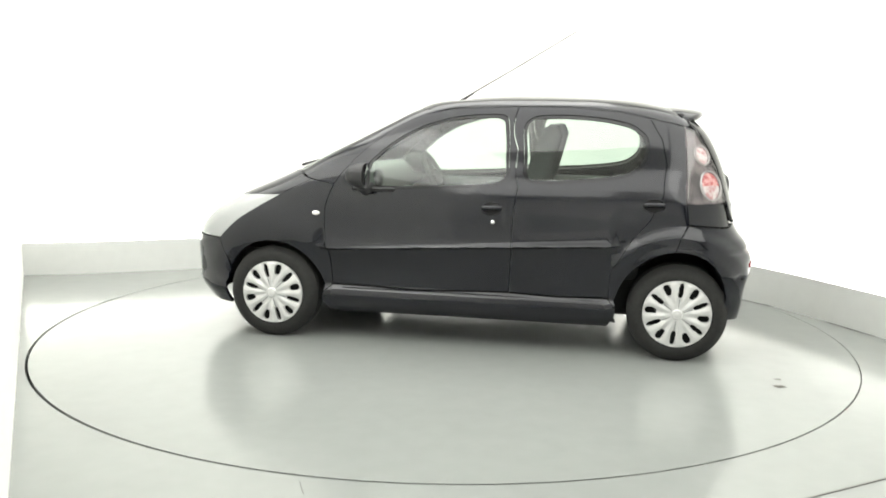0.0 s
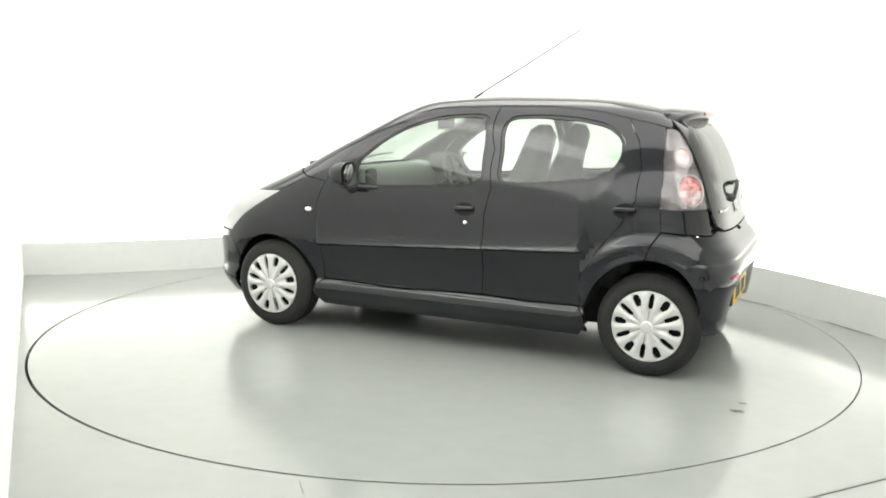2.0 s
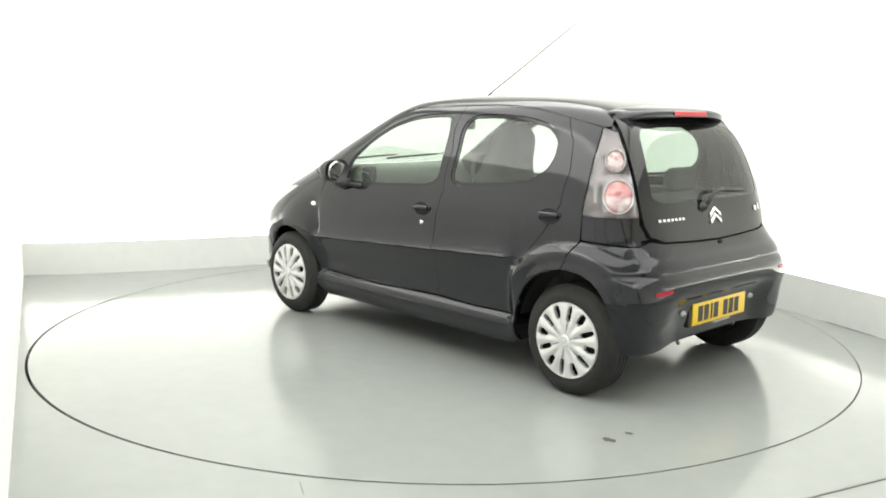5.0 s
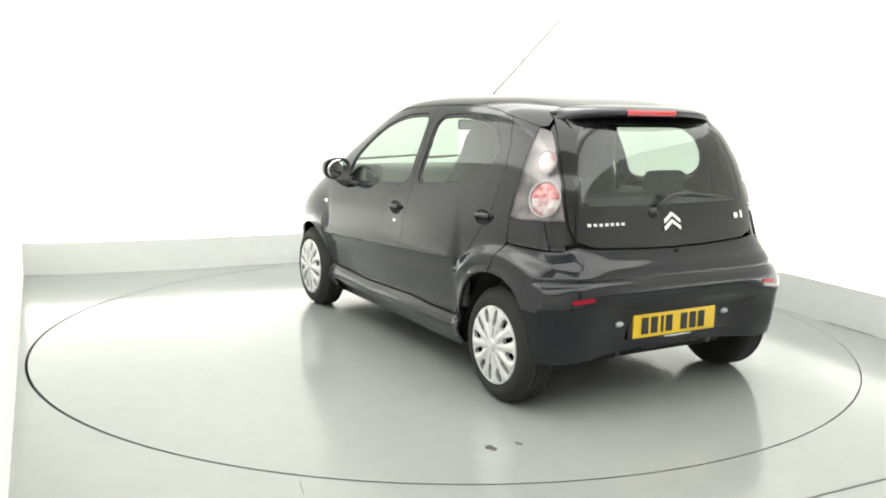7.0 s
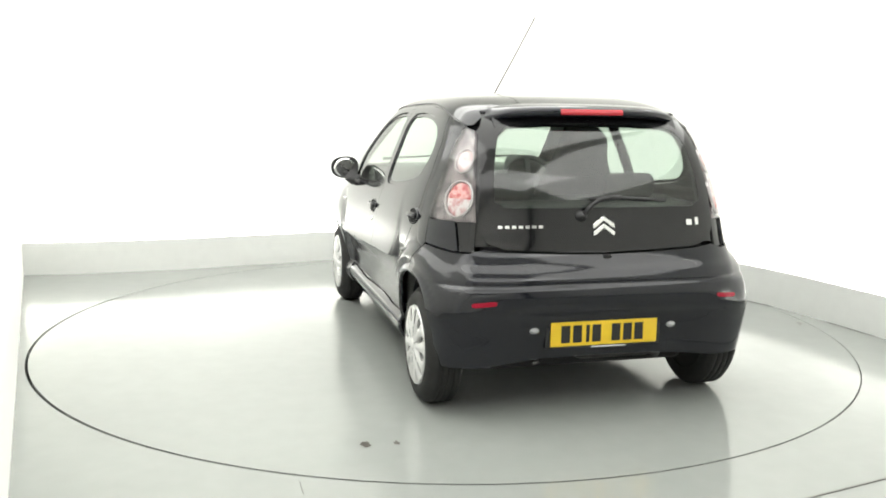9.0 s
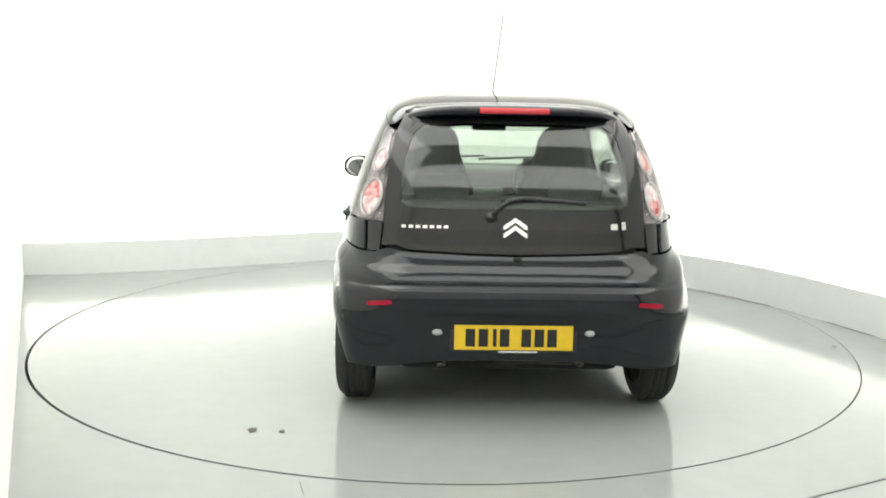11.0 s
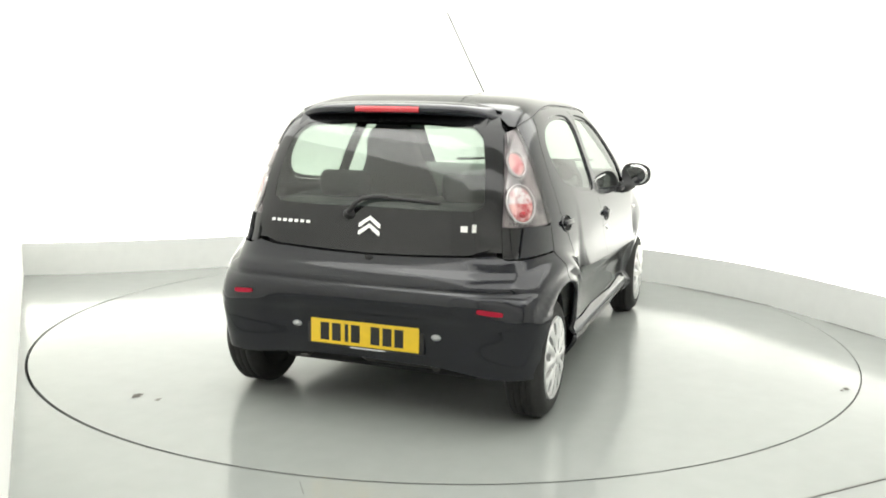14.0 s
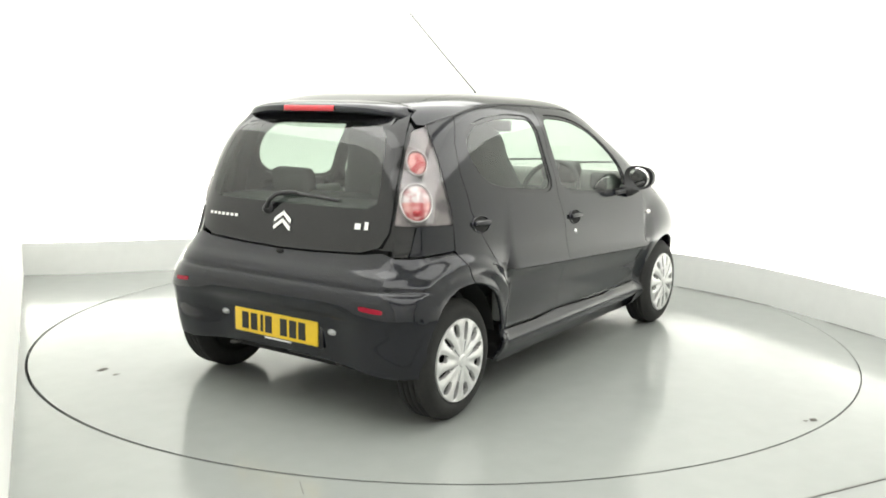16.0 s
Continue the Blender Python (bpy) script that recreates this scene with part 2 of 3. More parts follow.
def rounded(poly, times=2, cut=0.25):
    for _ in range(times):
        out = []
        for i, p in enumerate(poly):
            q = poly[(i + 1) % len(poly)]
            out.append((p[0] + (q[0] - p[0]) * cut, p[1] + (q[1] - p[1]) * cut))
            out.append((q[0] + (p[0] - q[0]) * cut, q[1] + (p[1] - q[1]) * cut))
        poly = out
    return poly


def dense(poly, step=0.02):
    out = []
    for i, p in enumerate(poly):
        q = poly[(i + 1) % len(poly)]
        n = max(1, int(math.hypot(q[0] - p[0], q[1] - p[1]) / step))
        out += [(p[0] + (q[0] - p[0]) * k / n, p[1] + (q[1] - p[1]) * k / n) for k in range(n)]
    return out


def inset(poly, d):
    """Shrinks an outline by d metres on the skin."""
    area = sum(p[0] * q[1] - q[0] * p[1] for p, q in zip(poly, poly[1:] + poly[:1]))
    sgn = 1 if area > 0 else -1
    a = np.array(poly)
    m = np.linalg.norm(surf(a[:, 0] + 1e-3, a[:, 1]) - surf(a[:, 0] - 1e-3, a[:, 1]), axis=1) / 2e-3
    t = np.roll(a, -1, 0) - np.roll(a, 1, 0)
    t[:, 0] *= m
    t /= np.maximum(np.linalg.norm(t, axis=1, keepdims=True), 1e-9)
    n = np.stack([-t[:, 1], t[:, 0]], 1) * sgn * d
    return [(p[0] + v[0] / k, p[1] + v[1]) for p, v, k in zip(a, n, m)]


def panel_mesh(name, outer, holes, mat, lift=0.0, flange=0.02, gap=0.002, step=0.03, zstep=None, side=1):
    """A pressed sheet on the body skin: trimmed by outlines, with turned-in edges."""
    loops = [inset(dense(outer), gap)] + [inset(dense(h), -gap) for h in holes]
    tris = mathutils_tess([[Vector((p[0], p[1], 0)) for p in l] for l in loops])
    flat = [p for l in loops for p in l]
    bm = bmesh.new()
    vs = [bm.verts.new((p[0], p[1], 0)) for p in flat]
    for t in tris:
        try:
            bm.faces.new([vs[i] for i in t])
        except ValueError:
            pass
    a = np.array(flat)
    for ax in (0, 1):
        st = zstep if ax and zstep else step
        k = math.floor(a[:, ax].min() / st) + 1
        while k * st < a[:, ax].max():
            co, no = [0, 0, 0], [0, 0, 0]
            co[ax], no[ax] = k * st, 1
            bmesh.ops.bisect_plane(bm, geom=bm.verts[:] + bm.edges[:] + bm.faces[:], dist=1e-5, plane_co=co, plane_no=no)
            k += 1
    bm.verts.index_update()
    uv = np.array([v.co[:2] for v in bm.verts])
    faces = [[v.index for v in fc.verts] for fc in bm.faces]
    edge = [(e.verts[0].index, e.verts[1].index, [v.index for v in e.link_faces[0].verts]) for e in bm.edges if len(e.link_faces) == 1]
    bm.free()
    p, n = surf(uv[:, 0], uv[:, 1]), normal_at(uv[:, 0], uv[:, 1])
    p = p + n * lift
    verts, norms = list(p), list(n)
    for i, f in enumerate(faces):
        q = p[f]
        if np.dot(np.cross(q, np.roll(q, -1, 0)).sum(0), n[f].sum(0)) < 0:
            faces[i] = f[::-1]
    if flange:
        for i, j, f in edge:
            b = len(verts)
            mid = p[f].mean(0)
            out = (p[i] + p[j]) / 2 - mid
            out -= n[i] * np.dot(out, n[i])
            out /= max(np.linalg.norm(out), 1e-9)
            verts += [p[i], p[j], p[j] - n[j] * flange, p[i] - n[i] * flange]
            rim = out * 0.8 + n[i] * 0.6
            norms += [rim, rim, out, out]
            q = [b, b + 1, b + 2, b + 3]
            if np.dot(np.cross(verts[b + 1] - verts[b], verts[b + 2] - verts[b]), out) < 0:
                q = q[::-1]
            faces.append(q)
    verts, norms = np.array(verts), np.array(norms)
    if side < 0:
        verts, norms, faces = verts * (1, -1, 1), norms * (1, -1, 1), [f[::-1] for f in faces]
    return mesh_from(name, verts, faces, mat, True, norms)


def panel(name, outer, mat, parent, holes=(), label="", both=False, **kw):
    """One sheet, or with both a left and a right one; returns the list of objects."""
    out = []
    for side, par in ((1, parent), (-1, parent)) if both else ((1, parent),):
        if isinstance(par, dict):
            par = par[side]
        out.append(part(name, panel_mesh(name, outer, holes, mat, side=side, **kw), par, label))
    return out


from mathutils.geometry import tessellate_polygon as mathutils_tess

# ---- car: materials ----
GLOSS = material("gloss_black_trim", (0.008, 0.008, 0.009), 0.08)
TRIM = material("black_plastic_trim", (0.018, 0.018, 0.019), 0.5, bump=0.15, bump_scale=600)
LINER = material("dark_underbody", (0.01, 0.01, 0.01), 0.9)
FABRIC = material("dark_seat_fabric", (0.045, 0.047, 0.048), 0.95, grain=0.12, grain_scale=40)
CABIN = material("grey_cabin_plastic", (0.24, 0.25, 0.235), 0.6, bump=0.1, bump_scale=500)
CABIN_DARK = material("dark_cabin_plastic", (0.045, 0.047, 0.047), 0.6, bump=0.1, bump_scale=500)
CHROME = material("bright_chrome", (0.82, 0.82, 0.82), 0.1, metal=1.0)
SMOKE = material("smoked_lamp_housing", (0.075, 0.075, 0.08), 0.12, metal=0.4)
RED = material("red_lamp_plastic", (0.42, 0.02, 0.03), 0.12, spec=0.6)


def mottled(name, a, b, scale):
    """A lamp surface of two tints mixed by noise; its glare is put into the colour."""
    mat = material(name, a, 0.1, spec=0.6)
    n, link = mat.node_tree.nodes, mat.node_tree.links.new
    co, vo, mp, mx = n.new("ShaderNodeTexCoord"), n.new("ShaderNodeTexNoise"), n.new("ShaderNodeMapRange"), n.new("ShaderNodeMix")
    mx.data_type = "RGBA"
    vo.inputs["Scale"].default_value = scale
    mp.inputs[1].default_value, mp.inputs[2].default_value = 0.42, 0.6
    mx.inputs["A"].default_value, mx.inputs["B"].default_value = (*a, 1), (*b, 1)
    link(co.outputs["Object"], vo.inputs["Vector"]), link(vo.outputs["Fac"], mp.inputs[0]), link(mp.outputs[0], mx.inputs["Factor"])
    link(mx.outputs["Result"], n["Principled BSDF"].inputs["Base Color"])
    return mat


LENS_RED = mottled("red_glare_lens", (0.74, 0.4, 0.38), (0.5, 0.09, 0.1), 34.0)
LENS_PALE = mottled("pale_glare_lens", (0.72, 0.69, 0.69), (0.55, 0.3, 0.31), 30.0)
LAMP_SHELL = mottled("silvered_lamp_shell", (0.22, 0.195, 0.2), (0.07, 0.066, 0.07), 14.0)
LAMP_COVER = glass_material("clear_lamp_cover", (0.9, 0.88, 0.88))
CLEAR = material("silvered_lamp_rim", (0.5, 0.48, 0.48), 0.2, metal=0.3)
YELLOW = material("yellow_reflective_plate", (0.8, 0.54, 0.025), 0.4, grain=0.05, grain_scale=30)
DULL_RED = material("dark_red_reflector", (0.3, 0.008, 0.025), 0.25, spec=0.2)
INK = material("black_plate_ink", (0.012, 0.012, 0.012), 0.5)
AMBER = material("pale_indicator_lens", (0.85, 0.83, 0.8), 0.15)
MIRROR = material("mirror_glass", (0.9, 0.9, 0.9), 0.02, metal=1.0)
HEADLAMP = material("headlamp_lens", (0.4, 0.41, 0.41), 0.1, metal=0.3)
STEEL = material("dull_steel", (0.08, 0.078, 0.075), 0.45, metal=0.8, grain=0.2, grain_scale=60)
GLASS = glass_material("green_tinted_glass", (0.74, 0.82, 0.76))
DARK_GLASS = glass_material("tinted_hatch_glass", (0.56, 0.63, 0.58))

# ---- car: outlines on the skin ----
TOP = [(0.8, 0.925), (0.62, 1.14), (0.47, 1.255), (0.3, 1.335), (0.1, 1.375), (-0.25, 1.388), (-0.55, 1.39), (-0.8, 1.37), (-0.98, 1.335), (-1.12, 1.305), (-1.165, 1.292)]
DOOR_SPLIT = [(-0.262, 1.15), (-0.275, 0.94), (-0.25, 0.8), (-0.25, 0.61), (-0.235, 0.34)]
DOOR_NOSE = [(0.815, 0.335), (0.827, 0.55), (0.845, 0.8)]
DOOR_TAIL = [(-1.05, 1.22), (-1.08, 1.08), (-1.07, 0.92), (-1.0, 0.78), (-0.9, 0.66), (-0.805, 0.5), (-0.795, 0.335)]
WIN_F = outline((0.6, 0.904), (0.615, 0.98), (0.595, 1.065), (0.45, 1.19), (0.285, 1.278), (0.09, 1.333), (-0.2, 1.347), (-0.215, 1.22), (-0.245, 0.95), (0.15, 0.925))
WIN_R = outline((-0.31, 0.958), (-0.305, 1.13), (-0.3, 1.333), (-0.52, 1.345), (-0.73, 1.332), (-0.89, 1.3), (-0.975, 1.235), (-0.985, 1.14), (-0.945, 1.06), (-0.85, 1.005), (-0.6, 0.975))
TAIL_EDGE = [(-1.18, 1.14), (-1.188, 1.0), (-1.193, 0.874)]


def arch(cx, cz, r, a0, a1, n=14):
    return [(cx + r * math.cos(radians(a0 + (a1 - a0) * i / n)), cz + r * math.sin(radians(a0 + (a1 - a0) * i / n))) for i in range(n + 1)]


body = part("body", None, car)
doors = {}
for name, pts, win, pane_tag in (
    ("front_door", TOP[:6] + DOOR_SPLIT + [(0.3, 0.325)] + DOOR_NOSE, WIN_F, ""),
    ("rear_door", [TOP[5], TOP[6], TOP[7], TOP[8]] + DOOR_TAIL + [(-0.5, 0.33)] + DOOR_SPLIT[::-1], WIN_R, ""),
):
    hole = rounded(win, 2, 0.2)
    made = panel(name, outline(*pts), PAINT, car, holes=[hole], both=True, step=0.03, zstep=0.007)
    doors[name] = {1: made[0], -1: made[1]}
    panel("window_rubber", hole, GLOSS, doors[name], holes=[inset(dense(hole), 0.016)], both=True, lift=-0.006, flange=0.008, gap=0.0)
    panel("window_pane", inset(dense(hole), 0.008), GLASS, doors[name], both=True, lift=-0.010, flange=0.0, gap=0.0)

# flanks
panel("front_wing", outline(*DOOR_NOSE[::-1], (0.838, 0.2), *arch(1.17, 0.268, 0.318, 190, 28), (1.5, 0.5), (1.53, 0.58), (1.4, 0.7), (1.14, 0.855), (1.05, 0.9), (0.95, 0.95), TOP[0]), PAINT, body, both=True)
panel("rear_wing", outline(*TOP[8:], *TAIL_EDGE, (-1.205, 0.76), (-1.165, 0.69), (-1.14, 0.618), *arch(-1.17, 0.275, 0.342, 83, -14), (-0.795, 0.2), *DOOR_TAIL[::-1]), PAINT, body, both=True, step=0.011)
panel("sill", outline((0.812, 0.33), (0.3, 0.32), (-0.235, 0.335), (-0.5, 0.325), (-0.79, 0.33), (-0.79, 0.165), (0.0, 0.165), (0.825, 0.165)), PAINT, body, both=True)
panel("windscreen_pillar", outline(*TOP[:4], (0.2, 1.357), ("f", 0.46, 1.374), ("f", 0.53, 1.3), ("f", 0.6, 1.12), ("f", 0.64, 0.995), (0.95, 0.95)), PAINT, body, both=True)
half = [("f", 0.46, 1.374), ("f", 0.53, 1.3), ("f", 0.6, 1.12), ("f", 0.64, 0.995)]
mirrored = [(k, -a, z) for k, a, z in half]
windscreen = panel("windscreen", outline(*half, ("f", 0.3, 0.985), ("f", -0.3, 0.985), *mirrored[::-1], ("f", -0.25, 1.392), ("f", 0.25, 1.392)), GLASS, car, lift=-0.004, flange=0.0)[0]
half = outline((0.95, 0.95), (1.05, 0.9), (1.14, 0.855), ("f", 0.5, 0.83), ("f", 0.45, 0.68), ("f", 0.2, 0.6))
panel("bonnet", half + [(-a, z) for a, z in half[::-1]] + outline(("f", -0.64, 0.99), ("f", -0.3, 0.98), ("f", 0.3, 0.98), ("f", 0.64, 0.99)), PAINT, body)
panel("headlight", outline((1.53, 0.58), (1.4, 0.7), (1.14, 0.855), ("f", 0.5, 0.83), ("f", 0.45, 0.68), ("f", 0.45, 0.585)), HEADLAMP, car, both=True, label="clear headlamp lens")
half = outline(("f", 0.2, 0.595), ("f", 0.45, 0.58), (1.53, 0.575), (1.5, 0.5), *arch(1.17, 0.268, 0.318, 25, -18, 6), ("f", 0.5, 0.17))
panel("front_bumper", half + [(-a, z) for a, z in half[::-1]], PAINT, body)


def roof_mesh():
    pts = outline(("f", 0.0, 1.395), ("f", 0.25, 1.394), ("f", 0.46, 1.376), (0.2, 1.359), *TOP[4:], ("r", 0.52, 1.3), ("r", 0.49, 1.34), ("r", 0.0, 1.348))
    pa, pz = np.array([p[0] for p in pts]), np.array([p[1] - 0.004 for p in pts])
    ph = np.linspace(-np.pi, np.pi, 361)[:-1]
    z0 = np.interp(np.abs(ph), pa, pz)
    ks = np.linspace(0, 1, 22)[:, None] ** 0.8
    Z = z0 + (ZTOP - 0.0005 - z0) * ks
    P = np.broadcast_to(ph, Z.shape)
    v, n = surf(P, Z).reshape(-1, 3), normal_at(P, Z).reshape(-1, 3)
    v = v + n * 0.0015
    m = len(ph)
    f = [(i * m + j, i * m + (j + 1) % m, (i + 1) * m + (j + 1) % m, (i + 1) * m + j) for i in range(21) for j in range(m)]
    f.append(tuple(21 * m + j for j in range(m)))
    n[21 * m:] = (0, 0, 1)
    return mesh_from("roof", v, f, PAINT, True, n)


part("roof", roof_mesh(), body)


def headlining_mesh():
    ph = np.linspace(-np.pi, np.pi, 121)[:-1]
    zs = np.linspace(1.33, ZTOP - 0.0005, 14)
    P, Z = np.meshgrid(ph, zs)
    v = surf(P, Z) - normal_at(P, Z) * 0.03
    m = len(ph)
    f = [(i * m + j, i * m + (j + 1) % m, (i + 1) * m + (j + 1) % m, (i + 1) * m + j) for i in range(13) for j in range(m)]
    f = [q for q in f if all(v.reshape(-1, 3)[k][2] > 1.33 for k in q)]
    return mesh_from("headlining", v.reshape(-1, 3), f, CABIN_DARK, True)


part("headlining", headlining_mesh(), body)

# tail
HATCH = [("r", 0.0, 0.738), ("r", 0.21, 0.743), ("r", 0.463, 0.756), ("r", 0.545, 0.783), ("r", 0.575, 0.844), ("r", 0.572, 0.95), ("r", 0.565, 1.03), ("r", 0.548, 1.17), ("r", 0.525, 1.265), ("r", 0.49, 1.335), ("r", 0.25, 1.345)]


def over_tail(pts):
    """A closed outline across the tail from its left half, angles running past pi."""
    h = outline(*pts)
    return h + [(2 * math.pi - a, z) for a, z in h[::-1] if a < math.pi - 1e-6]


HATCH_GLASS = [("r", 0.0, 0.938), ("r", 0.25, 0.938), ("r", 0.46, 0.94), ("r", 0.5, 0.965), ("r", 0.495, 1.05), ("r", 0.475, 1.17), ("r", 0.45, 1.25), ("r", 0.4, 1.29), ("r", 0.2, 1.302)]
hatch = part("hatch", panel_mesh("hatch", over_tail(HATCH), [over_tail(HATCH_GLASS)], GLOSS, lift=0.002), car, "gloss black glass tailgate")
part("window_pane", panel_mesh("window_pane", over_tail([(k, a * 1.02, z) for k, a, z in HATCH_GLASS]), [], DARK_GLASS, lift=0.0005, flange=0.0, gap=-0.006), hatch)
BUMPER_TOP = [("r", 0.0, 0.733), ("r", 0.21, 0.738), ("r", 0.463, 0.75), ("r", 0.56, 0.763), ("r", 0.62, 0.742), ("r", 0.68, 0.742), (-1.209, 0.757)]
bumper = part("rear_bumper", panel_mesh("rear_bumper", over_tail(BUMPER_TOP + [(-1.167, 0.69), (-1.142, 0.618)] + [(-1.18, 0.617), (-1.25, 0.607), (-1.31, 0.58), (-1.352, 0.545), (-1.385, 0.5), (-1.408, 0.45), (-1.425, 0.38), (-1.435, 0.3), (-1.435, 0.245)] + [("r", 0.58, 0.24), ("r", 0.45, 0.252), ("r", 0.25, 0.265), ("r", 0.0, 0.268)]), [], PAINT, step=0.013, zstep=0.011), car)
panel("corner_panel", outline((-1.193, 0.872), (-1.209, 0.762), ("r", 0.68, 0.747), ("r", 0.663, 0.75), ("r", 0.663, 0.872)), PAINT, body, both=True)
panel("corner_recess", outline(("r", 0.66, 0.872), ("r", 0.66, 0.748), ("r", 0.6, 0.748), ("r", 0.585, 0.872)), GLOSS, body, both=True, lift=-0.012)
panel("hatch_pillar", outline((-1.06, 1.318), (-1.16, 1.25), (-1.185, 1.0), (-1.19, 0.765), ("r", 0.53, 0.775), ("r", 0.52, 1.0), ("r", 0.505, 1.17), ("r", 0.48, 1.27), ("r", 0.44, 1.345)), GLOSS, body, both=True, lift=-0.02, flange=0.0)
# hidden dark backing, added to stop light showing through the rear door gap
panel("door_gap_backing", outline((-1.015, 1.325), (-1.11, 1.3), (-1.13, 1.22), (-1.14, 1.08), (-1.13, 0.9), (-1.02, 0.9), (-1.03, 1.06), (-1.015, 1.2)), LINER, body, both=True, lift=-0.02, flange=0.0)
tail_pts = outline(TOP[10], *TAIL_EDGE, ("r", 0.66, 0.875), ("r", 0.585, 0.876), ("r", 0.582, 0.95), ("r", 0.573, 1.04), ("r", 0.556, 1.17), ("r", 0.533, 1.27))
tails = panel("tail_light", tail_pts, LAMP_SHELL, car, both=True, lift=-0.014, flange=0.01, label="clear-lensed tail light with round red and silver lamps")
panel("lens_cover", inset(dense(tail_pts), 0.004), LAMP_COVER, {1: tails[0], -1: tails[1]}, both=True, lift=0.004, flange=0.014, label="clear plastic lens")


def on_skin(x, y, z, lift=0.0):
    """Pose on the skin near a point: local z outwards, local y up along the skin."""
    phi = math.atan2(y, x - float(MID(z)))
    p, n = Vector(surf(phi, z)), Vector(normal_at(np.array(phi), np.array(z)))
    up = (Vector((0, 0, 1)) - n * n.z).normalized()
    return Matrix.Translation(p + n * lift) @ Matrix((up.cross(n), up, n)).transposed().to_4x4()


def dome(name, m, rx, ry, h, mats, power=2.0, rings=9, seg=36):
    """A shallow lens on the skin; mats: upper and lower colour."""
    v, f, fm = [(0, 0, h)], [], []
    for i in range(1, rings + 1):
        t = i / rings
        for j in range(seg):
            a = 2 * math.pi * j / seg
            v.append((rx * t * math.cos(a), ry * t * math.sin(a), h * (1 - t ** power) - (0.006 if i == rings else 0)))
    for j in range(seg):
        f.append((0, 1 + j, 1 + (j + 1) % seg))
    for i in range(rings - 1):
        for j in range(seg):
            a, b = 1 + i * seg + j, 1 + i * seg + (j + 1) % seg
            f.append((a, a + seg, b + seg, b))
    me = mesh_from(name, [m @ Vector(p) for p in v], f, mats[0], True)
    for extra in mats[1:]:
        me.materials.append(extra)
    if len(mats) > 1:
        for p, q in zip(me.polygons, f):
            p.material_index = 1 if sum(v[k][1] for k in q) / len(q) < 0.0 else 0
    return me


def ring(name, m, rx, ry, w, h, mat, seg=40):
    v, f = [], []
    prof = [(0.0, 0.0), (w * 0.3, h), (w * 0.8, h), (w, -0.004)]
    for j in range(seg):
        a = 2 * math.pi * j / seg
        for d, z in prof:
            v.append(m @ Vector(((rx + d) * math.cos(a), (ry + d) * math.sin(a), z)))
    for j in range(seg):
        for k in range(3):
            a, b = j * 4 + k, ((j + 1) % seg) * 4 + k
            f.append((a, a + 1, b + 1, b))
    return mesh_from(name, v, f, mat, True)


# left lamps paler, right ones redder: glare and glow are put into the lens colours
for side, light in zip((1, -1), tails):
    for x, y, z, rx, ry, mats in ((-1.29, 0.612, 1.138, 0.042, 0.052, (LENS_PALE, LENS_PALE) if side > 0 else (LENS_RED, LENS_RED)), (-1.347, 0.652, 0.972, 0.066, 0.078, (LENS_RED, LENS_PALE) if side > 0 else (LENS_PALE, LENS_RED))):
        m = on_skin(x, side * y, z, -0.009)
        part("lamp", dome("lamp", m, rx, ry, 0.010, mats), light, "round red and clear lamp")
        part("bezel", ring("bezel", m, rx, ry, 0.009, 0.008, CLEAR), light, "pale lamp surround")
    if side > 0:
        continue
    # red dot low on the right lamp, made as a small dome
    m = on_skin(-1.352, side * 0.66, 0.93, -0.008)
    part("lamp_red_dot", dome("lamp_red_dot", m, 0.024, 0.02, 0.012, (RED,)), light)


# ---- car: small parts ----
def rbox(bm, size, m, bevel=0.01, seg=3):
    made = bmesh.ops.create_cube(bm, size=1.0, matrix=m @ Matrix.Diagonal((*size, 1)))
    vs = made["verts"]
    if bevel:
        es = list({e for v in vs for e in v.link_edges})
        bmesh.ops.bevel(bm, geom=vs + es, offset=bevel, segments=seg, profile=0.5, affect="EDGES")
    return bm


def box_part(name, size, m, mat, parent, bevel=0.01, label=""):
    return part(name, bm_mesh(name, rbox(bmesh.new(), size, m, bevel), mat, bevel > 0), parent, label)


def tube(name, pts, r, mat, taper=1.0, seg=10):
    """A round bar along a line of points."""
    v, f = [], []
    pts = [Vector(p) for p in pts]
    for i, p in enumerate(pts):
        d = (pts[min(i + 1, len(pts) - 1)] - pts[max(i - 1, 0)]).normalized()
        a = d.cross(Vector((0, 0, 1)) if abs(d.z) < 0.9 else Vector((1, 0, 0))).normalized()
        b = d.cross(a)
        k = r * (1 + (taper - 1) * i / (len(pts) - 1))
        v += [p + (a * math.cos(2 * math.pi * j / seg) + b * math.sin(2 * math.pi * j / seg)) * k for j in range(seg)]
    for i in range(len(pts) - 1):
        f += [(i * seg + j, i * seg + (j + 1) % seg, (i + 1) * seg + (j + 1) % seg, (i + 1) * seg + j) for j in range(seg)]
    f += [tuple(range(seg))[::-1], tuple((len(pts) - 1) * seg + j for j in range(seg))]
    return mesh_from(name, v, f, mat, True)


def slab(name, shape, m, depth, mat, bevel=0.0):
    """A flat shape of the given outline, raised by depth, on pose m."""
    bm = bmesh.new()
    vs = [bm.verts.new((x, y, 0)) for x, y in shape]
    fc = bm.faces.new(vs)
    if fc.normal.z < 0:
        fc.normal_flip()
    top = bmesh.ops.extrude_face_region(bm, geom=[fc])
    bmesh.ops.translate(bm, verts=[q for q in top["geom"] if isinstance(q, bmesh.types.BMVert)], vec=(0, 0, depth))
    bmesh.ops.recalc_face_normals(bm, faces=bm.faces)
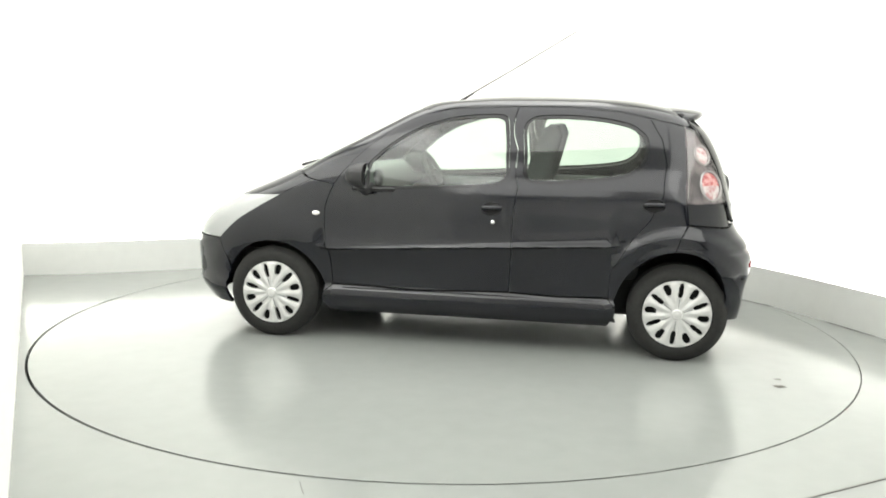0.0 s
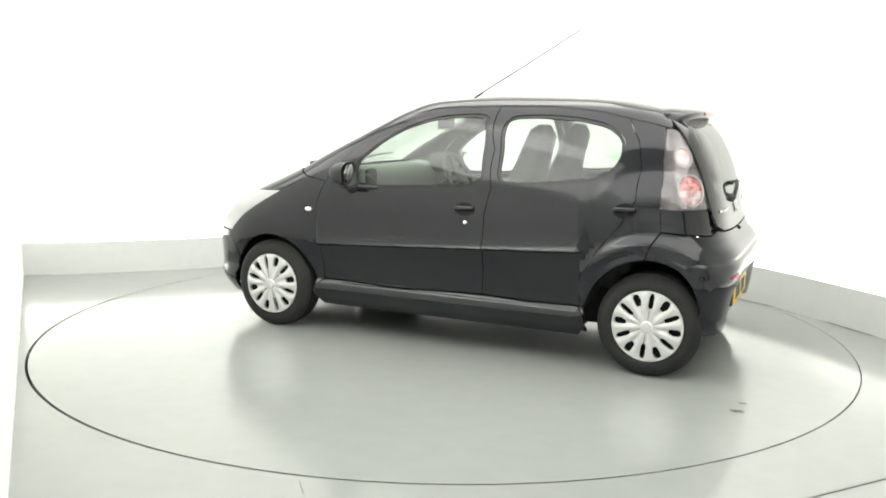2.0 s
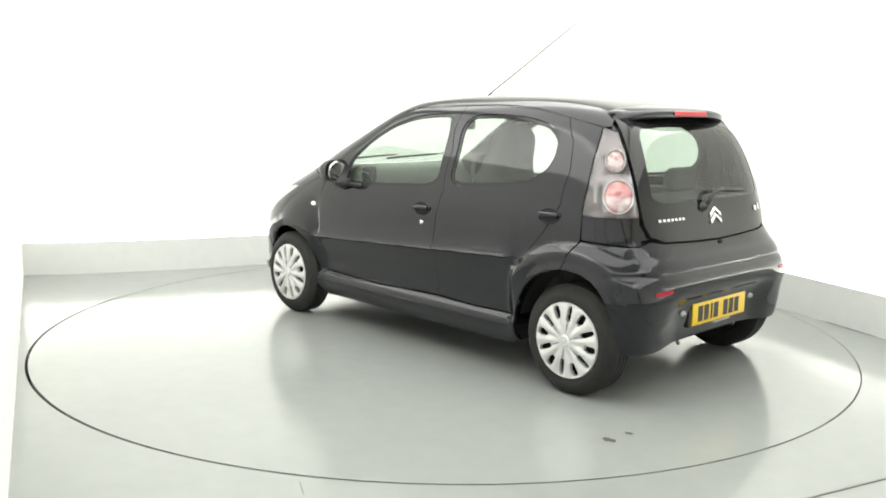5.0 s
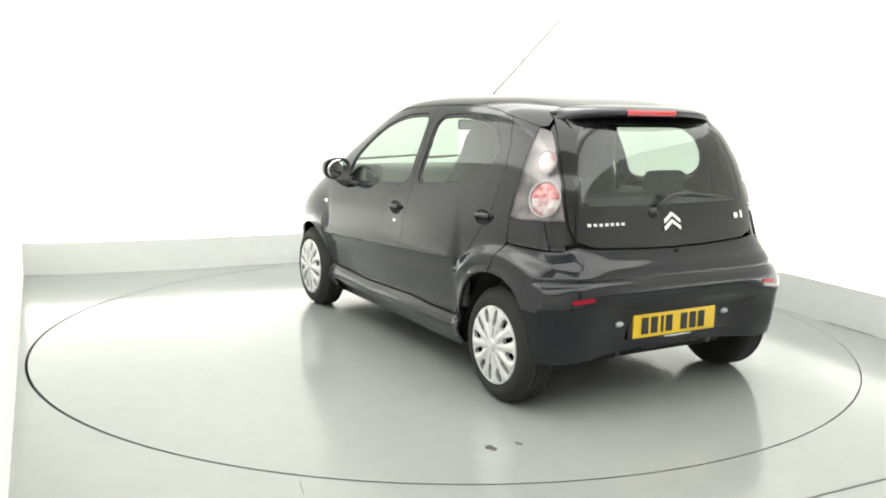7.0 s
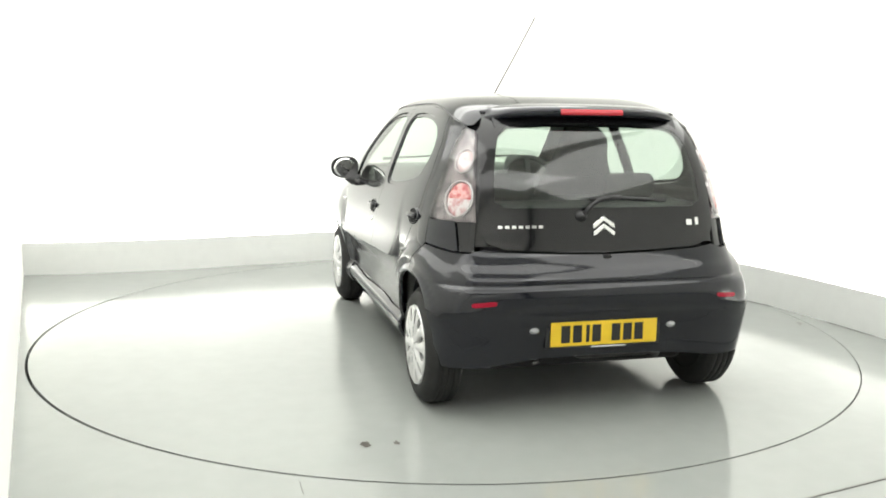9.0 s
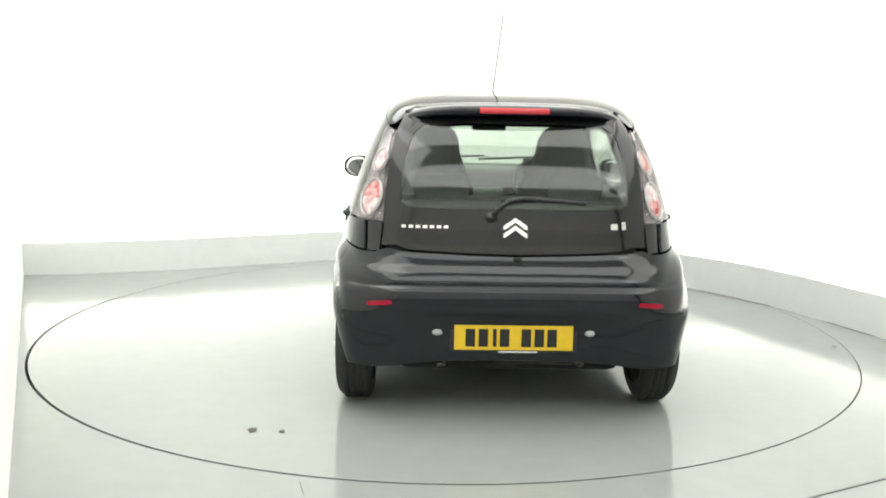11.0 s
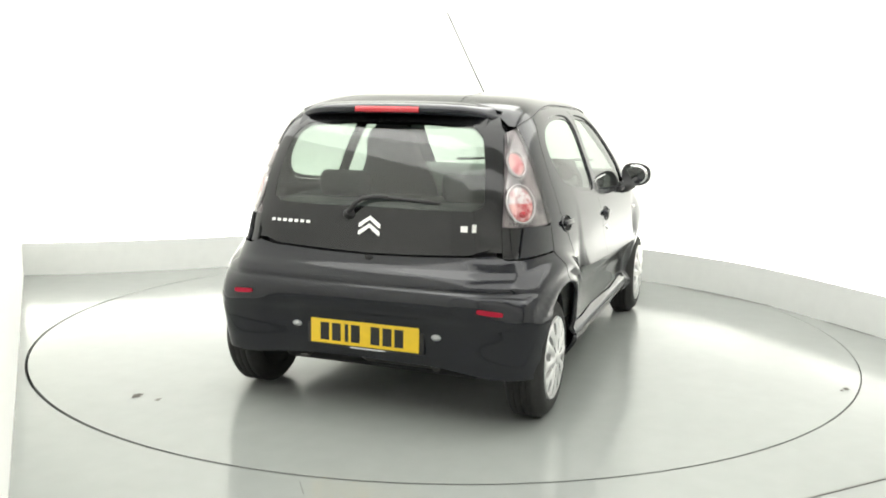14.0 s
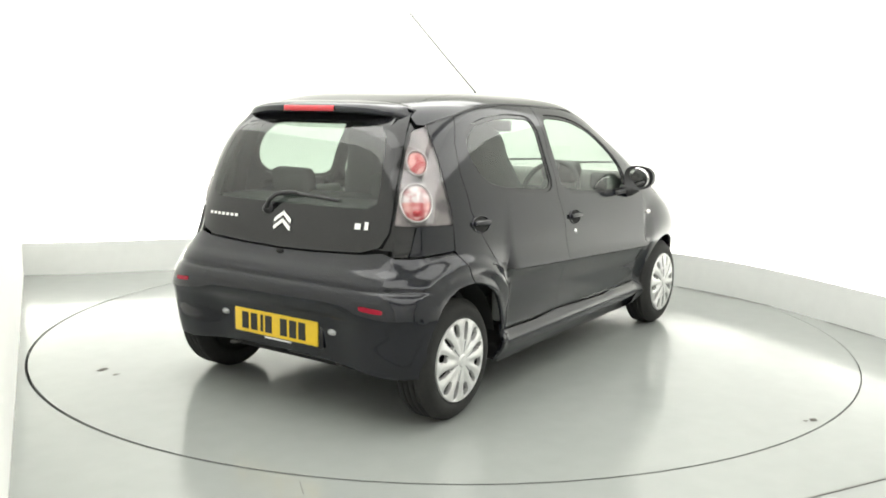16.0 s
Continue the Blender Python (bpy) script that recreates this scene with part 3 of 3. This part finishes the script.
    if bevel:
        bmesh.ops.bevel(bm, geom=[e for e in bm.edges if all(v.co.z > depth * 0.9 for v in e.verts)], offset=bevel, segments=2, affect="EDGES")
    bmesh.ops.transform(bm, matrix=m, verts=bm.verts)
    return bm_mesh(name, bm, mat)


def spun(name, prof, m, mat, seg=64):
    """A lathe shape: profile of (radius, height) turned about local z."""
    v, f = [], []
    k = len(prof)
    for j in range(seg):
        a = 2 * math.pi * j / seg
        v += [m @ Vector((r * math.cos(a), r * math.sin(a), z)) for r, z in prof]
    for j in range(seg):
        for i in range(k - 1):
            a, b = j * k + i, ((j + 1) % seg) * k + i
            f.append((a, b, b + 1, a + 1))
    return mesh_from(name, v, f, mat, True)


def wheel(sx, sy):
    """Wheel with its outer face along local z."""
    y_out = 0.81 if sx > 0 else 0.779 + 0.010 * sy
    m = Matrix.Translation((sx * AXLE, sy * y_out, 0.272)) @ pose(0, 0, 0, -90 * sy, 0, 0)
    hub = part("wheel", spun("wheel", [(0.0, -0.03), (0.18, -0.03), (0.19, -0.016), (0.19, -0.15), (0.1, -0.16), (0.0, -0.16)], m, LINER), car)
    tyre = [(0.182, -0.004), (0.192, 0.003), (0.207, 0.006), (0.222, 0.005), (0.238, -0.001), (0.252, -0.012), (0.262, -0.025)]
    z = -0.032
    for g in range(4):
        tyre += [(0.2695 + 0.0015 * (g in (1, 2)), z), (0.272, z - 0.003), (0.272, z - 0.022), (0.2705, z - 0.0235), (0.2655, z - 0.024), (0.2655, z - 0.028)]
        z -= 0.0285
    tyre = tyre[:-2] + [(0.26, -0.15), (0.235, -0.162), (0.19, -0.158)]
    part("tyre", spun("tyre", tyre, m, RUBBER, 96), hub)
    # wheel cover: domed plate with twelve slots in turn narrow and wide
    spin = 15.0 + 11.0 * sx + 4.0 * sy

    def hgt(r, a=None):
        rib = 0.0 if a is None else 0.0045 * math.cos(12 * (a - radians(spin))) * float(smooth(0.045, 0.09, r) * smooth(0.186, 0.168, r))
        return 0.016 - 0.26 * r * r + (0.006 if r < 0.03 else 0.0) + rib
    n, rings = 240, [0.0, 0.012, 0.024, 0.03, 0.034, 0.06, 0.08, *[0.084 + 0.0045 * q for q in range(21)], 0.177, 0.181, 0.184, 0.187]
    v, f = [], []
    for r in rings:
        for j in range(n):
            v.append(m @ Vector((r * math.cos(2 * math.pi * j / n), r * math.sin(2 * math.pi * j / n), hgt(r, 2 * math.pi * j / n) - (0.008 if r > 0.186 else 0))))
    def cut(i, j):
        r, a = (rings[i] + rings[i + 1]) / 2, (360.0 * (j + 0.5) / n - spin) % 60
        d, e = abs(a - 15) * r * 0.01745, abs(a - 45) * r * 0.01745
        slim = (d / 0.0135) ** 3 + (abs(r - 0.132) / 0.041) ** 3 < 1
        wide = (e / (0.0145 + 0.12 * max(r - 0.11, 0))) ** 3 + (abs(r - 0.141) / 0.032) ** 3 < 1
        return slim or wide
    gone = {(i, j) for i in range(len(rings) - 1) for j in range(n) if cut(i, j)}
    back = len(v)
    v += [p - m.to_3x3() @ Vector((0, 0, 0.02)) for p in v[:back]]
    for i in range(len(rings) - 1):
        for j in range(n):
            j2 = (j + 1) % n
            a, b, c, d = i * n + j, (i + 1) * n + j, (i + 1) * n + j2, i * n + j2
            if (i, j) not in gone:
                f.append((a, b, c, d))
                for (p, q), nb in (((a, b), (i, (j - 1) % n)), ((b, c), (i + 1, j)), ((c, d), (i, j2)), ((d, a), (i - 1, j))):
                    if nb in gone or nb[0] == len(rings) - 1:
                        f.append((q, p, p + back, q + back))
    part("wheel_cover", mesh_from("wheel_cover", v, f, SILVER), hub, "silver plastic wheel cover with twelve slots")
    seams = []
    for k in range(6):
        a = radians(spin + 15 + 60 * k)
        seams.append(a)
        # shade of the hub grooves drawn as slightly raised grey strips
        sh = [(0.036, -0.0016), (0.088, -0.0035), (0.088, 0.0035), (0.036, 0.0016)]
        part("groove_line", slab("groove_line", sh, m @ pose(0, 0, hgt(0.06) - 0.0012, 0, 0, math.degrees(a)), 0.0028, HEADLAMP), hub)
    part("centre_cap", dome("centre_cap", m @ pose(0, 0, 0.018), 0.027, 0.027, 0.006, (SILVER,)), hub)
    # arch liner
    lv, lf = [], []
    for i in range(25):
        a = radians(10 + 160 * i / 24)
        outer = 0.735 if math.cos(a) * sx < 0.2 else 0.66
        for yy in (0.5, outer):
            lv.append((sx * AXLE + 0.352 * math.cos(a), sy * yy, 0.272 + 0.352 * math.sin(a)))
    lf = [(2 * i, 2 * i + 1, 2 * i + 3, 2 * i + 2) for i in range(24)]
    me = mesh_from("arch_liner", lv, lf, LINER)
    part("arch_liner", me, body)


for sx in (1, -1):
    for sy in (1, -1):
        wheel(sx, sy)

# underbody, cabin tub
box_part("underbody", (2.9, 1.02, 0.3), pose(0.08, 0, 0.33), LINER, body, 0.05)
box_part("floor_pan", (1.56, 1.44, 0.09), pose(0.02, 0, 0.205), LINER, body, 0.02)
box_part("rear_beam", (0.1, 1.1, 0.22), pose(-1.42, 0, 0.4), LINER, body, 0.03)
box_part("exhaust_box", (0.24, 0.42, 0.11), pose(-1.3, -0.12, 0.27), STEEL, body, 0.05)
part("exhaust_pipe", tube("exhaust_pipe", [(-1.3, -0.28, 0.26), (-1.38, -0.3, 0.25), (-1.45, -0.31, 0.245)], 0.02, STEEL), body)
part("tow_eye", tube("tow_eye", [(-1.44, 0.3, 0.26), (-1.48, 0.3, 0.245), (-1.5, 0.33, 0.245)], 0.008, STEEL), body)
for sy in (1, -1):
    part("engine_side", bm_mesh("engine_side", rbox(bmesh.new(), (1.1, 0.3, 0.3), pose(1.2, sy * 0.3, 0.55), 0.05), LINER), body)
    for nm, x0, x1, top in (("front_door", 0.8, -0.25, 0.9), ("rear_door", -0.28, -0.79, 0.93)):
        box_part("door_card", (x0 - x1, 0.05, 0.55), pose((x0 + x1) / 2, sy * 0.715, top - 0.29), CABIN, doors[nm][sy], 0.02, "grey plastic inner door trim")
    box_part("boot_trim", (0.42, 0.05, 0.3), pose(-1.15, sy * 0.6, 0.78), CABIN_DARK, body, 0.02)
box_part("parcel_shelf", (0.36, 1.1, 0.02), pose(-1.2, 0, 0.925), CABIN_DARK, car, 0.006)
box_part("boot_wall", (0.04, 1.1, 0.35), pose(-1.38, 0, 0.76), CABIN_DARK, body, 0.015)

# dashboard, wheel, cabin mirror
bm = bmesh.new()
rbox(bm, (0.42, 1.36, 0.2), pose(0.78, 0, 0.9, 0, 6, 0), 0.07, 4)
rbox(bm, (0.22, 0.26, 0.36), pose(0.62, 0, 0.68), 0.04, 3)
dash = part("dashboard", bm_mesh("dashboard", bm, CABIN, True), car, "grey moulded dashboard")
box_part("instrument_pod", (0.14, 0.24, 0.12), pose(0.56, -0.36, 1.0, 0, -20, 0), CABIN_DARK, dash, 0.045)
box_part("air_vent", (0.05, 0.11, 0.11), pose(0.58, 0.6, 0.95), CABIN_DARK, dash, 0.03)
box_part("air_vent", (0.05, 0.11, 0.11), pose(0.58, -0.6, 0.95), CABIN_DARK, dash, 0.03)
wm = pose(0.42, -0.36, 0.9, 0, -62, 0)
rim_v, rim_f = [], []
for i in range(40):
    a = 2 * math.pi * i / 40
    for j in range(8):
        b = 2 * math.pi * j / 8
        rim_v.append(wm @ Vector(((0.18 + 0.016 * math.cos(b)) * math.cos(a), (0.18 + 0.016 * math.cos(b)) * math.sin(a), 0.016 * math.sin(b))))
for i in range(40):
    for j in range(8):
        rim_f.append((i * 8 + j, ((i + 1) % 40) * 8 + j, ((i + 1) % 40) * 8 + (j + 1) % 8, i * 8 + (j + 1) % 8))
steer = part("steering_wheel", mesh_from("steering_wheel", rim_v, rim_f, CABIN_DARK, True), car, "dark three-spoke steering wheel")
box_part("hub_pad", (0.11, 0.13, 0.05), wm, CABIN_DARK, steer, 0.02)
for a in (0, 90, 270):
    box_part("spoke", (0.14, 0.035, 0.02), wm @ pose(0, 0, 0, 0, 0, a) @ pose(0.11, 0, 0), CABIN_DARK, steer, 0.006)
box_part("column", (0.06, 0.06, 0.24), wm @ pose(0, 0, -0.13), CABIN_DARK, steer, 0.02)
box_part("cabin_mirror", (0.03, 0.22, 0.065), pose(0.36, 0.0, 1.27), CABIN_DARK, car, 0.014)


def seat_back(name, m, wid, height, thick, waist=0.62):
    """A one-piece padded backrest that narrows to its headrest."""
    v, f, k = [], [], 20
    levels = 18
    for i in range(levels + 1):
        t = i / levels
        w = wid * (1 - (1 - waist) * float(smooth(0.5, 0.85, t)))
        if t > 0.85:
            w *= math.sqrt(max(0.02, 1 - ((t - 0.85) / 0.152) ** 2 * 0.8))
        d = thick * (1 - 0.35 * t) * (0.45 if i in (0, levels) else 1)
        for j in range(k):
            a = 2 * math.pi * j / k
            cx, cy = math.cos(a), math.sin(a)
            r = (abs(cx) ** 4 + abs(cy) ** 4) ** -0.25
            hollow = 0.02 * max(0, cx) * (1 - abs(cy))
            v.append(m @ Vector((cx * r * d / 2 - hollow, cy * r * w / 2, t * height)))
    for i in range(levels):
        f += [(i * k + j, i * k + (j + 1) % k, (i + 1) * k + (j + 1) % k, (i + 1) * k + j) for j in range(k)]
    f += [tuple(range(k))[::-1], tuple(levels * k + j for j in range(k))]
    return mesh_from(name, v, f, FABRIC, True)


for sy in (1, -1):
    s = box_part("front_seat", (0.5, 0.48, 0.16), pose(0.02, sy * 0.36, 0.5, 0, -8, 0), FABRIC, car, 0.06, "dark fabric front seat with built-in headrest")
    part("backrest", seat_back("backrest", pose(-0.2, sy * 0.36, 0.5, 0, -17, 0), 0.47, 0.82, 0.19), s)
bench = box_part("rear_bench", (0.48, 1.2, 0.15), pose(-0.72, 0, 0.5, 0, -6, 0), FABRIC, car, 0.05, "dark fabric rear bench")
box_part("backrest", (0.12, 1.16, 0.48), pose(-1.0, 0, 0.72, 0, -14, 0), FABRIC, bench, 0.05)
for sy in (1, -1):
    box_part("headrest", (0.09, 0.26, 0.13), pose(-1.07, sy * 0.32, 1.0, 0, -10, 0), FABRIC, bench, 0.04)

# handles, locks, repeaters
for sy in (1, -1):
    for nm, x, z in (("front_door", -0.132, 0.814), ("rear_door", -1.02, 0.857)):
        y = float(surf(angle("s", x, z)[0], z)[1])
        m = on_skin(x, sy * y, z)
        # flat dark disc stands in for the shaded hollow behind the handle
        part("cup_shade", dome("cup_shade", m @ pose(0, 0.004, 0.0012), 0.058, 0.036, 0.001, (LINER,)), doors[nm][sy])
        part("handle_rim", ring("handle_rim", m @ pose(0, 0.004, 0.001), 0.056, 0.034, 0.006, 0.004, PAINT), doors[nm][sy])
        box_part("handle", (0.105, 0.026, 0.022), m @ pose(0, 0.008, 0.013), PAINT, doors[nm][sy], 0.01, "black pull handle")
        box_part("handle_foot", (0.022, 0.024, 0.03), m @ pose(0.046, 0.008, 0.006), PAINT, doors[nm][sy], 0.006)
        box_part("handle_foot", (0.022, 0.024, 0.03), m @ pose(-0.046, 0.008, 0.006), PAINT, doors[nm][sy], 0.006)
    y = float(surf(angle("s", -0.142, 0.744)[0], 0.744)[1])
    part("lock", dome("lock", on_skin(-0.142, sy * y, 0.744, 0.003), 0.013, 0.013, 0.005, (CHROME,)), doors["front_door"][sy], "round silver key lock")
    y = float(surf(angle("s", 0.905, 0.757)[0], 0.757)[1])
    part("side_repeater", dome("side_repeater", on_skin(0.905, sy * y, 0.757, 0.003), 0.024, 0.014, 0.01, (AMBER,)), body, "small pale side indicator")

# door mirrors
for sy in (1, -1):
    v, f = [], []
    n1, n2 = 14, 24
    for i in range(n1 + 1):
        t = i / n1
        r = math.sqrt(max(0.0, 1 - (1 - t) ** 2.6)) if i else 0.0
        for j in range(n2):
            a = 2 * math.pi * j / n2
            c, s = math.cos(a), math.sin(a)
            q = (abs(c) ** 2.6 + abs(s) ** 2.6) ** (-1 / 2.6)
            v.append((0.705 - 0.12 * t, sy * (0.85 + 0.088 * r * c * q), 0.985 + (0.07 - 0.006 * c) * r * s * q))
    for i in range(n1):
        f += [(i * n2 + j, (i + 1) * n2 + j, (i + 1) * n2 + (j + 1) % n2, i * n2 + (j + 1) % n2) for j in range(n2)]
    f.append(tuple(n1 * n2 + j for j in range(n2)))
    mir = part("door_mirror", mesh_from("door_mirror", v, f, TRIM, True), car, "black plastic door mirror")
    gm = Matrix.Translation((0.5835, sy * 0.85, 0.985)) @ Matrix(((0, 0, -1), (sy, 0, 0), (0, 1, 0))).to_4x4() @ pose(0, 0, 0.005, 7, -10, 0)
    part("mirror_glass", dome("mirror_glass", gm, 0.074, 0.06, 0.002, (MIRROR,)), mir, "silvered mirror glass")
    part("mirror_arm", tube("mirror_arm", [(0.62, sy * 0.83, 0.93), (0.61, sy * 0.79, 0.905), (0.58, sy * 0.745, 0.905)], 0.032, TRIM, 1.2), mir)
    y = float(surf(angle("s", 0.6, 0.905)[0], 0.905)[1])
    box_part("mirror_foot", (0.26, 0.026, 0.02), on_skin(0.56, sy * y, 0.905, 0.003), TRIM, mir, 0.014)

# spoiler, brake light, aerial
def spoiler():
    v, f, n = [], [], 41
    for i in range(n):
        y = -0.492 + 0.984 * i / (n - 1)
        e = (abs(y) / 0.492) ** 2
        front, back = -1.02 - 0.03 * e, -1.30 + 0.07 * e ** 1.5 + 0.045 * e ** 5
        drop = 0.012 * e + 0.032 * e ** 3
        prof = [(front, 1.4 - drop), (front - 0.12, 1.399 - drop), (back + 0.04, 1.388 - drop), (back + 0.008, 1.377 - drop), (back, 1.366 - drop), (back + 0.006, 1.345 - drop), (back + 0.03, 1.336 - drop), (-1.15, 1.335 - drop), (-1.1, 1.35 - drop)]
        v += [(x, y, z) for x, z in prof]
    k = 9
    for i in range(n - 1):
        f += [(i * k + j, i * k + (j + 1) % k, (i + 1) * k + (j + 1) % k, (i + 1) * k + j) for j in range(k)]
    f += [tuple(range(k))[::-1], tuple((n - 1) * k + j for j in range(k))]
    return mesh_from("spoiler", v, f, PAINT, True)


lip = part("spoiler", spoiler(), car)
for sy in (1, -1):
    fin = [(-1.13, 1.33), (-1.225, 1.33), (-1.262, 1.288), (-1.25, 1.27), (-1.185, 1.3)]
    part("spoiler_fin", slab("spoiler_fin", fin, Matrix.Translation((0, sy * 0.432 + 0.028, 0)) @ pose(0, 0, 0, 90, 0, 0), 0.056, GLOSS, 0.006), lip)
v, f = [], []
for i in range(25):
    y = -0.155 + 0.31 * i / 24
    x = -1.302 + 0.085 * (abs(y) / 0.5) ** 3
    v += [(x, y, 1.347), (x - 0.002, y, 1.352), (x - 0.001, y, 1.366), (x + 0.006, y, 1.372)]
f = [(i * 4 + j, i * 4 + j + 1, i * 4 + j + 5, i * 4 + j + 4) for i in range(24) for j in range(3)]
part("brake_light", mesh_from("brake_light", v, f, RED, True), lip, "long red high-level brake light")
mast = part("aerial", tube("aerial", [(0.17, 0.0, 1.44), (-0.18, 0.0, 1.645), (-0.53, 0.0, 1.856)], 0.0042, TRIM, 0.6), car, "thin black roof aerial")
part("aerial_base", tube("aerial_base", [(0.21, 0.0, 1.412), (0.17, 0.0, 1.435), (0.11, 0.0, 1.471)], 0.011, TRIM, 0.5), mast)

# dark gutter between roof and flanks
for sy in (1, -1):
    line = []
    for x, z in [(0.2, 1.357)] + TOP[4:]:
        a = angle("s", x, z)[0]
        q = surf(a, z)
        line.append(Vector((q[0], sy * q[1], q[2])) + Vector((0, sy * 0.0005, 0.0005)))
    part("roof_gutter", tube("roof_gutter", [p for p in spline(line, 6)], 0.0035, TRIM), body)

# rear wiper
def tail_point(y, z, lift):
    a = angle("r", y, z)[0]
    return Vector(surf(a, z)) + Vector(normal_at(np.array(a), np.array(z))) * lift


wip = part("rear_wiper", tube("rear_wiper", [tail_point(0.1, 0.905, 0.02), tail_point(0.07, 0.94, 0.035), tail_point(0.03, 0.965, 0.04), tail_point(-0.03, 0.977, 0.035), tail_point(-0.08, 0.978, 0.028)], 0.012, TRIM, 0.7), car, "black rear wiper arm and blade")
part("blade", tube("blade", [tail_point(0.06, 0.972, 0.012), tail_point(-0.05, 0.978, 0.014), tail_point(-0.18, 0.972, 0.014), tail_point(-0.31, 0.962, 0.012)], 0.009, TRIM, 0.8), wip)
part("pivot", dome("pivot", on_skin(-1.45, 0.105, 0.9, 0.002), 0.03, 0.026, 0.03, (TRIM,)), wip)

# front wipers along the foot of the windscreen
for y0, y1 in ((0.5, -0.02), (0.02, -0.5)):
    pts = []
    for k in range(6):
        y = y0 + (y1 - y0) * k / 5
        z = 1.005 + 0.03 * k / 5
        a = angle("f", y, z)[0]
        pts.append(Vector(surf(a, z)) + Vector(normal_at(np.array(a), np.array(z))) * 0.012)
    part("front_wiper", tube("front_wiper", pts, 0.009, TRIM, 0.7), car, "black front wiper")

# emblem and lettering as plain silver shapes
for z in (0.852, 0.885):
    m = on_skin(-1.46, 0.0001, z, 0.003)
    for s in (1, -1):
        part("emblem_chevron", slab("emblem_chevron", [(0, 0.014), (s * 0.052, -0.022), (s * 0.052, -0.04), (s * 0.04, -0.036), (0, -0.006)], m, 0.006, CHROME, 0.002), hatch, "silver chevron emblem")


def bar(y, z, w, h, mat, name, parent, depth=0.004):
    a = angle("r", y, z)[0]
    p = surf(a, z)
    part(name, slab(name, [(-w / 2, -h / 2), (w / 2, -h / 2), (w / 2, h / 2), (-w / 2, h / 2)], on_skin(p[0], p[1], z, 0.003), depth, mat), parent)


for i in range(7):
    bar(0.485 - 0.0305 * i, 0.856, 0.02, 0.013, CHROME, "letter_bar", hatch)
bar(-0.432, 0.864, 0.03, 0.026, CHROME, "letter_bar", hatch)
bar(-0.474, 0.868, 0.018, 0.034, CHROME, "letter_bar", hatch)
part("release_button", dome("release_button", on_skin(-1.5, -0.01, 0.722, 0.002), 0.022, 0.012, 0.008, (LINER,)), bumper)

# number plate with plain bars, plate lamps, reflectors
pm = Matrix.Translation((-1.527, 0.0, 0.380)) @ Matrix(((0, 0, -1), (-1, 0, 0), (0, 1, 0))).to_4x4()
plate = box_part("number_plate", (0.52, 0.111, 0.008), pm, YELLOW, car, 0.002, "yellow rear number plate with plain black bars")
for i, (x, w) in enumerate([(-0.19, 0.042), (-0.133, 0.042), (-0.083, 0.016), (-0.04, 0.042), (0.055, 0.042), (0.112, 0.042), (0.168, 0.042)]):
    box_part("plate_bar", (w, 0.079, 0.002), pm @ pose(x, 0, 0.005), INK, plate, 0.0)
box_part("plate_holder", (0.56, 0.13, 0.012), pm @ pose(0, 0, -0.011), TRIM, car, 0.004)
box_part("maker_strip", (0.17, 0.008, 0.004), pm @ pose(0.02, -0.062, 0.004), CHROME, plate, 0.0)
for sy in (1, -1):
    a = surf(angle("r", sy * 0.315, 0.4)[0], 0.4)
    part("plate_lamp", dome("plate_lamp", on_skin(a[0], a[1], 0.4, 0.003), 0.024, 0.016, 0.012, (HEADLAMP,)), bumper, "small plate lamp")
    m0 = outline(("r", 0.64, 0.522), ("r", 0.53, 0.532), ("r", 0.53, 0.556), ("r", 0.64, 0.546))
    part("reflector", panel_mesh("reflector", rounded(m0, 2, 0.15), [], DULL_RED, lift=0.004, flange=0.01, side=sy), bumper, "narrow red bumper reflector")

# scuffs on the turntable
SCUFF = material("dark_scuff", (0.06, 0.055, 0.045), 0.7, grain=0.3, grain_scale=60)


def scuff(cx, cy, r, seed, name="scuff_mark"):
    rnd = random.Random(seed)
    pts = [(cx + r * (0.6 + 0.5 * rnd.random()) * math.cos(i * math.pi / 6) * 1.3, cy + r * (0.5 + 0.5 * rnd.random()) * math.sin(i * math.pi / 6), 0.0015) for i in range(12)]
    part(name, mesh_from(name, pts, [tuple(range(12))], SCUFF), turntable, "small dark scuff")


# table space: the car's space shifted by its offset
for x, y, r, s in ((-1.896, 0.85, 0.028, 1), (-1.908, 0.722, 0.018, 2), (-0.435, -2.325, 0.02, 3), (-0.475, -2.3, 0.012, 4)):
    scuff(x, y, r, s)


JOINT = material("grey_floor_joint", (0.16, 0.16, 0.15), 0.7)


def floor_seam(name, p, q, wid):
    p, q = Vector(p), Vector(q)
    d = (q - p).normalized()
    o = Vector((-d.y, d.x)) * wid / 2
    v, f = prism([p - o, q - o, q + o, p + o], 0.0005, 0.003)
    tagged(new(name, mesh_from(name, v, f, JOINT)), "thin dark joint between floor sheets", "floor joint", kind="structure")


floor_seam("floor_joint_1", (-0.52, -2.43), (-0.49, -2.53), 0.003)
floor_seam("floor_joint_2", (0.9, -2.7), (2.3, -2.0), 0.01)
floor_seam("floor_joint_3", (1.86, 1.36), (2.36, 0.72), 0.012)
floor_seam("floor_joint_4", (2.56, 0.24), (2.7, -0.12), 0.012)


# ---- what moves: turntable and car turn together about the table's centre ----
def motions():
    table_rows, car_rows = [], []
    for i in range(33):
        t = 0.5 * i
        turn = 169.295 - 7.0946 * t
        a = radians(turn)
        cx, cy = -0.2276, -0.2657
        table_rows.append((t, pose(0, 0, 0, 0, 0, turn)))
        car_rows.append((t, pose(cx * math.cos(a) - cy * math.sin(a), cx * math.sin(a) + cy * math.cos(a), 0, 0, 0, turn)))
    walk(turntable, table_rows)
    walk(car, car_rows)


motions()
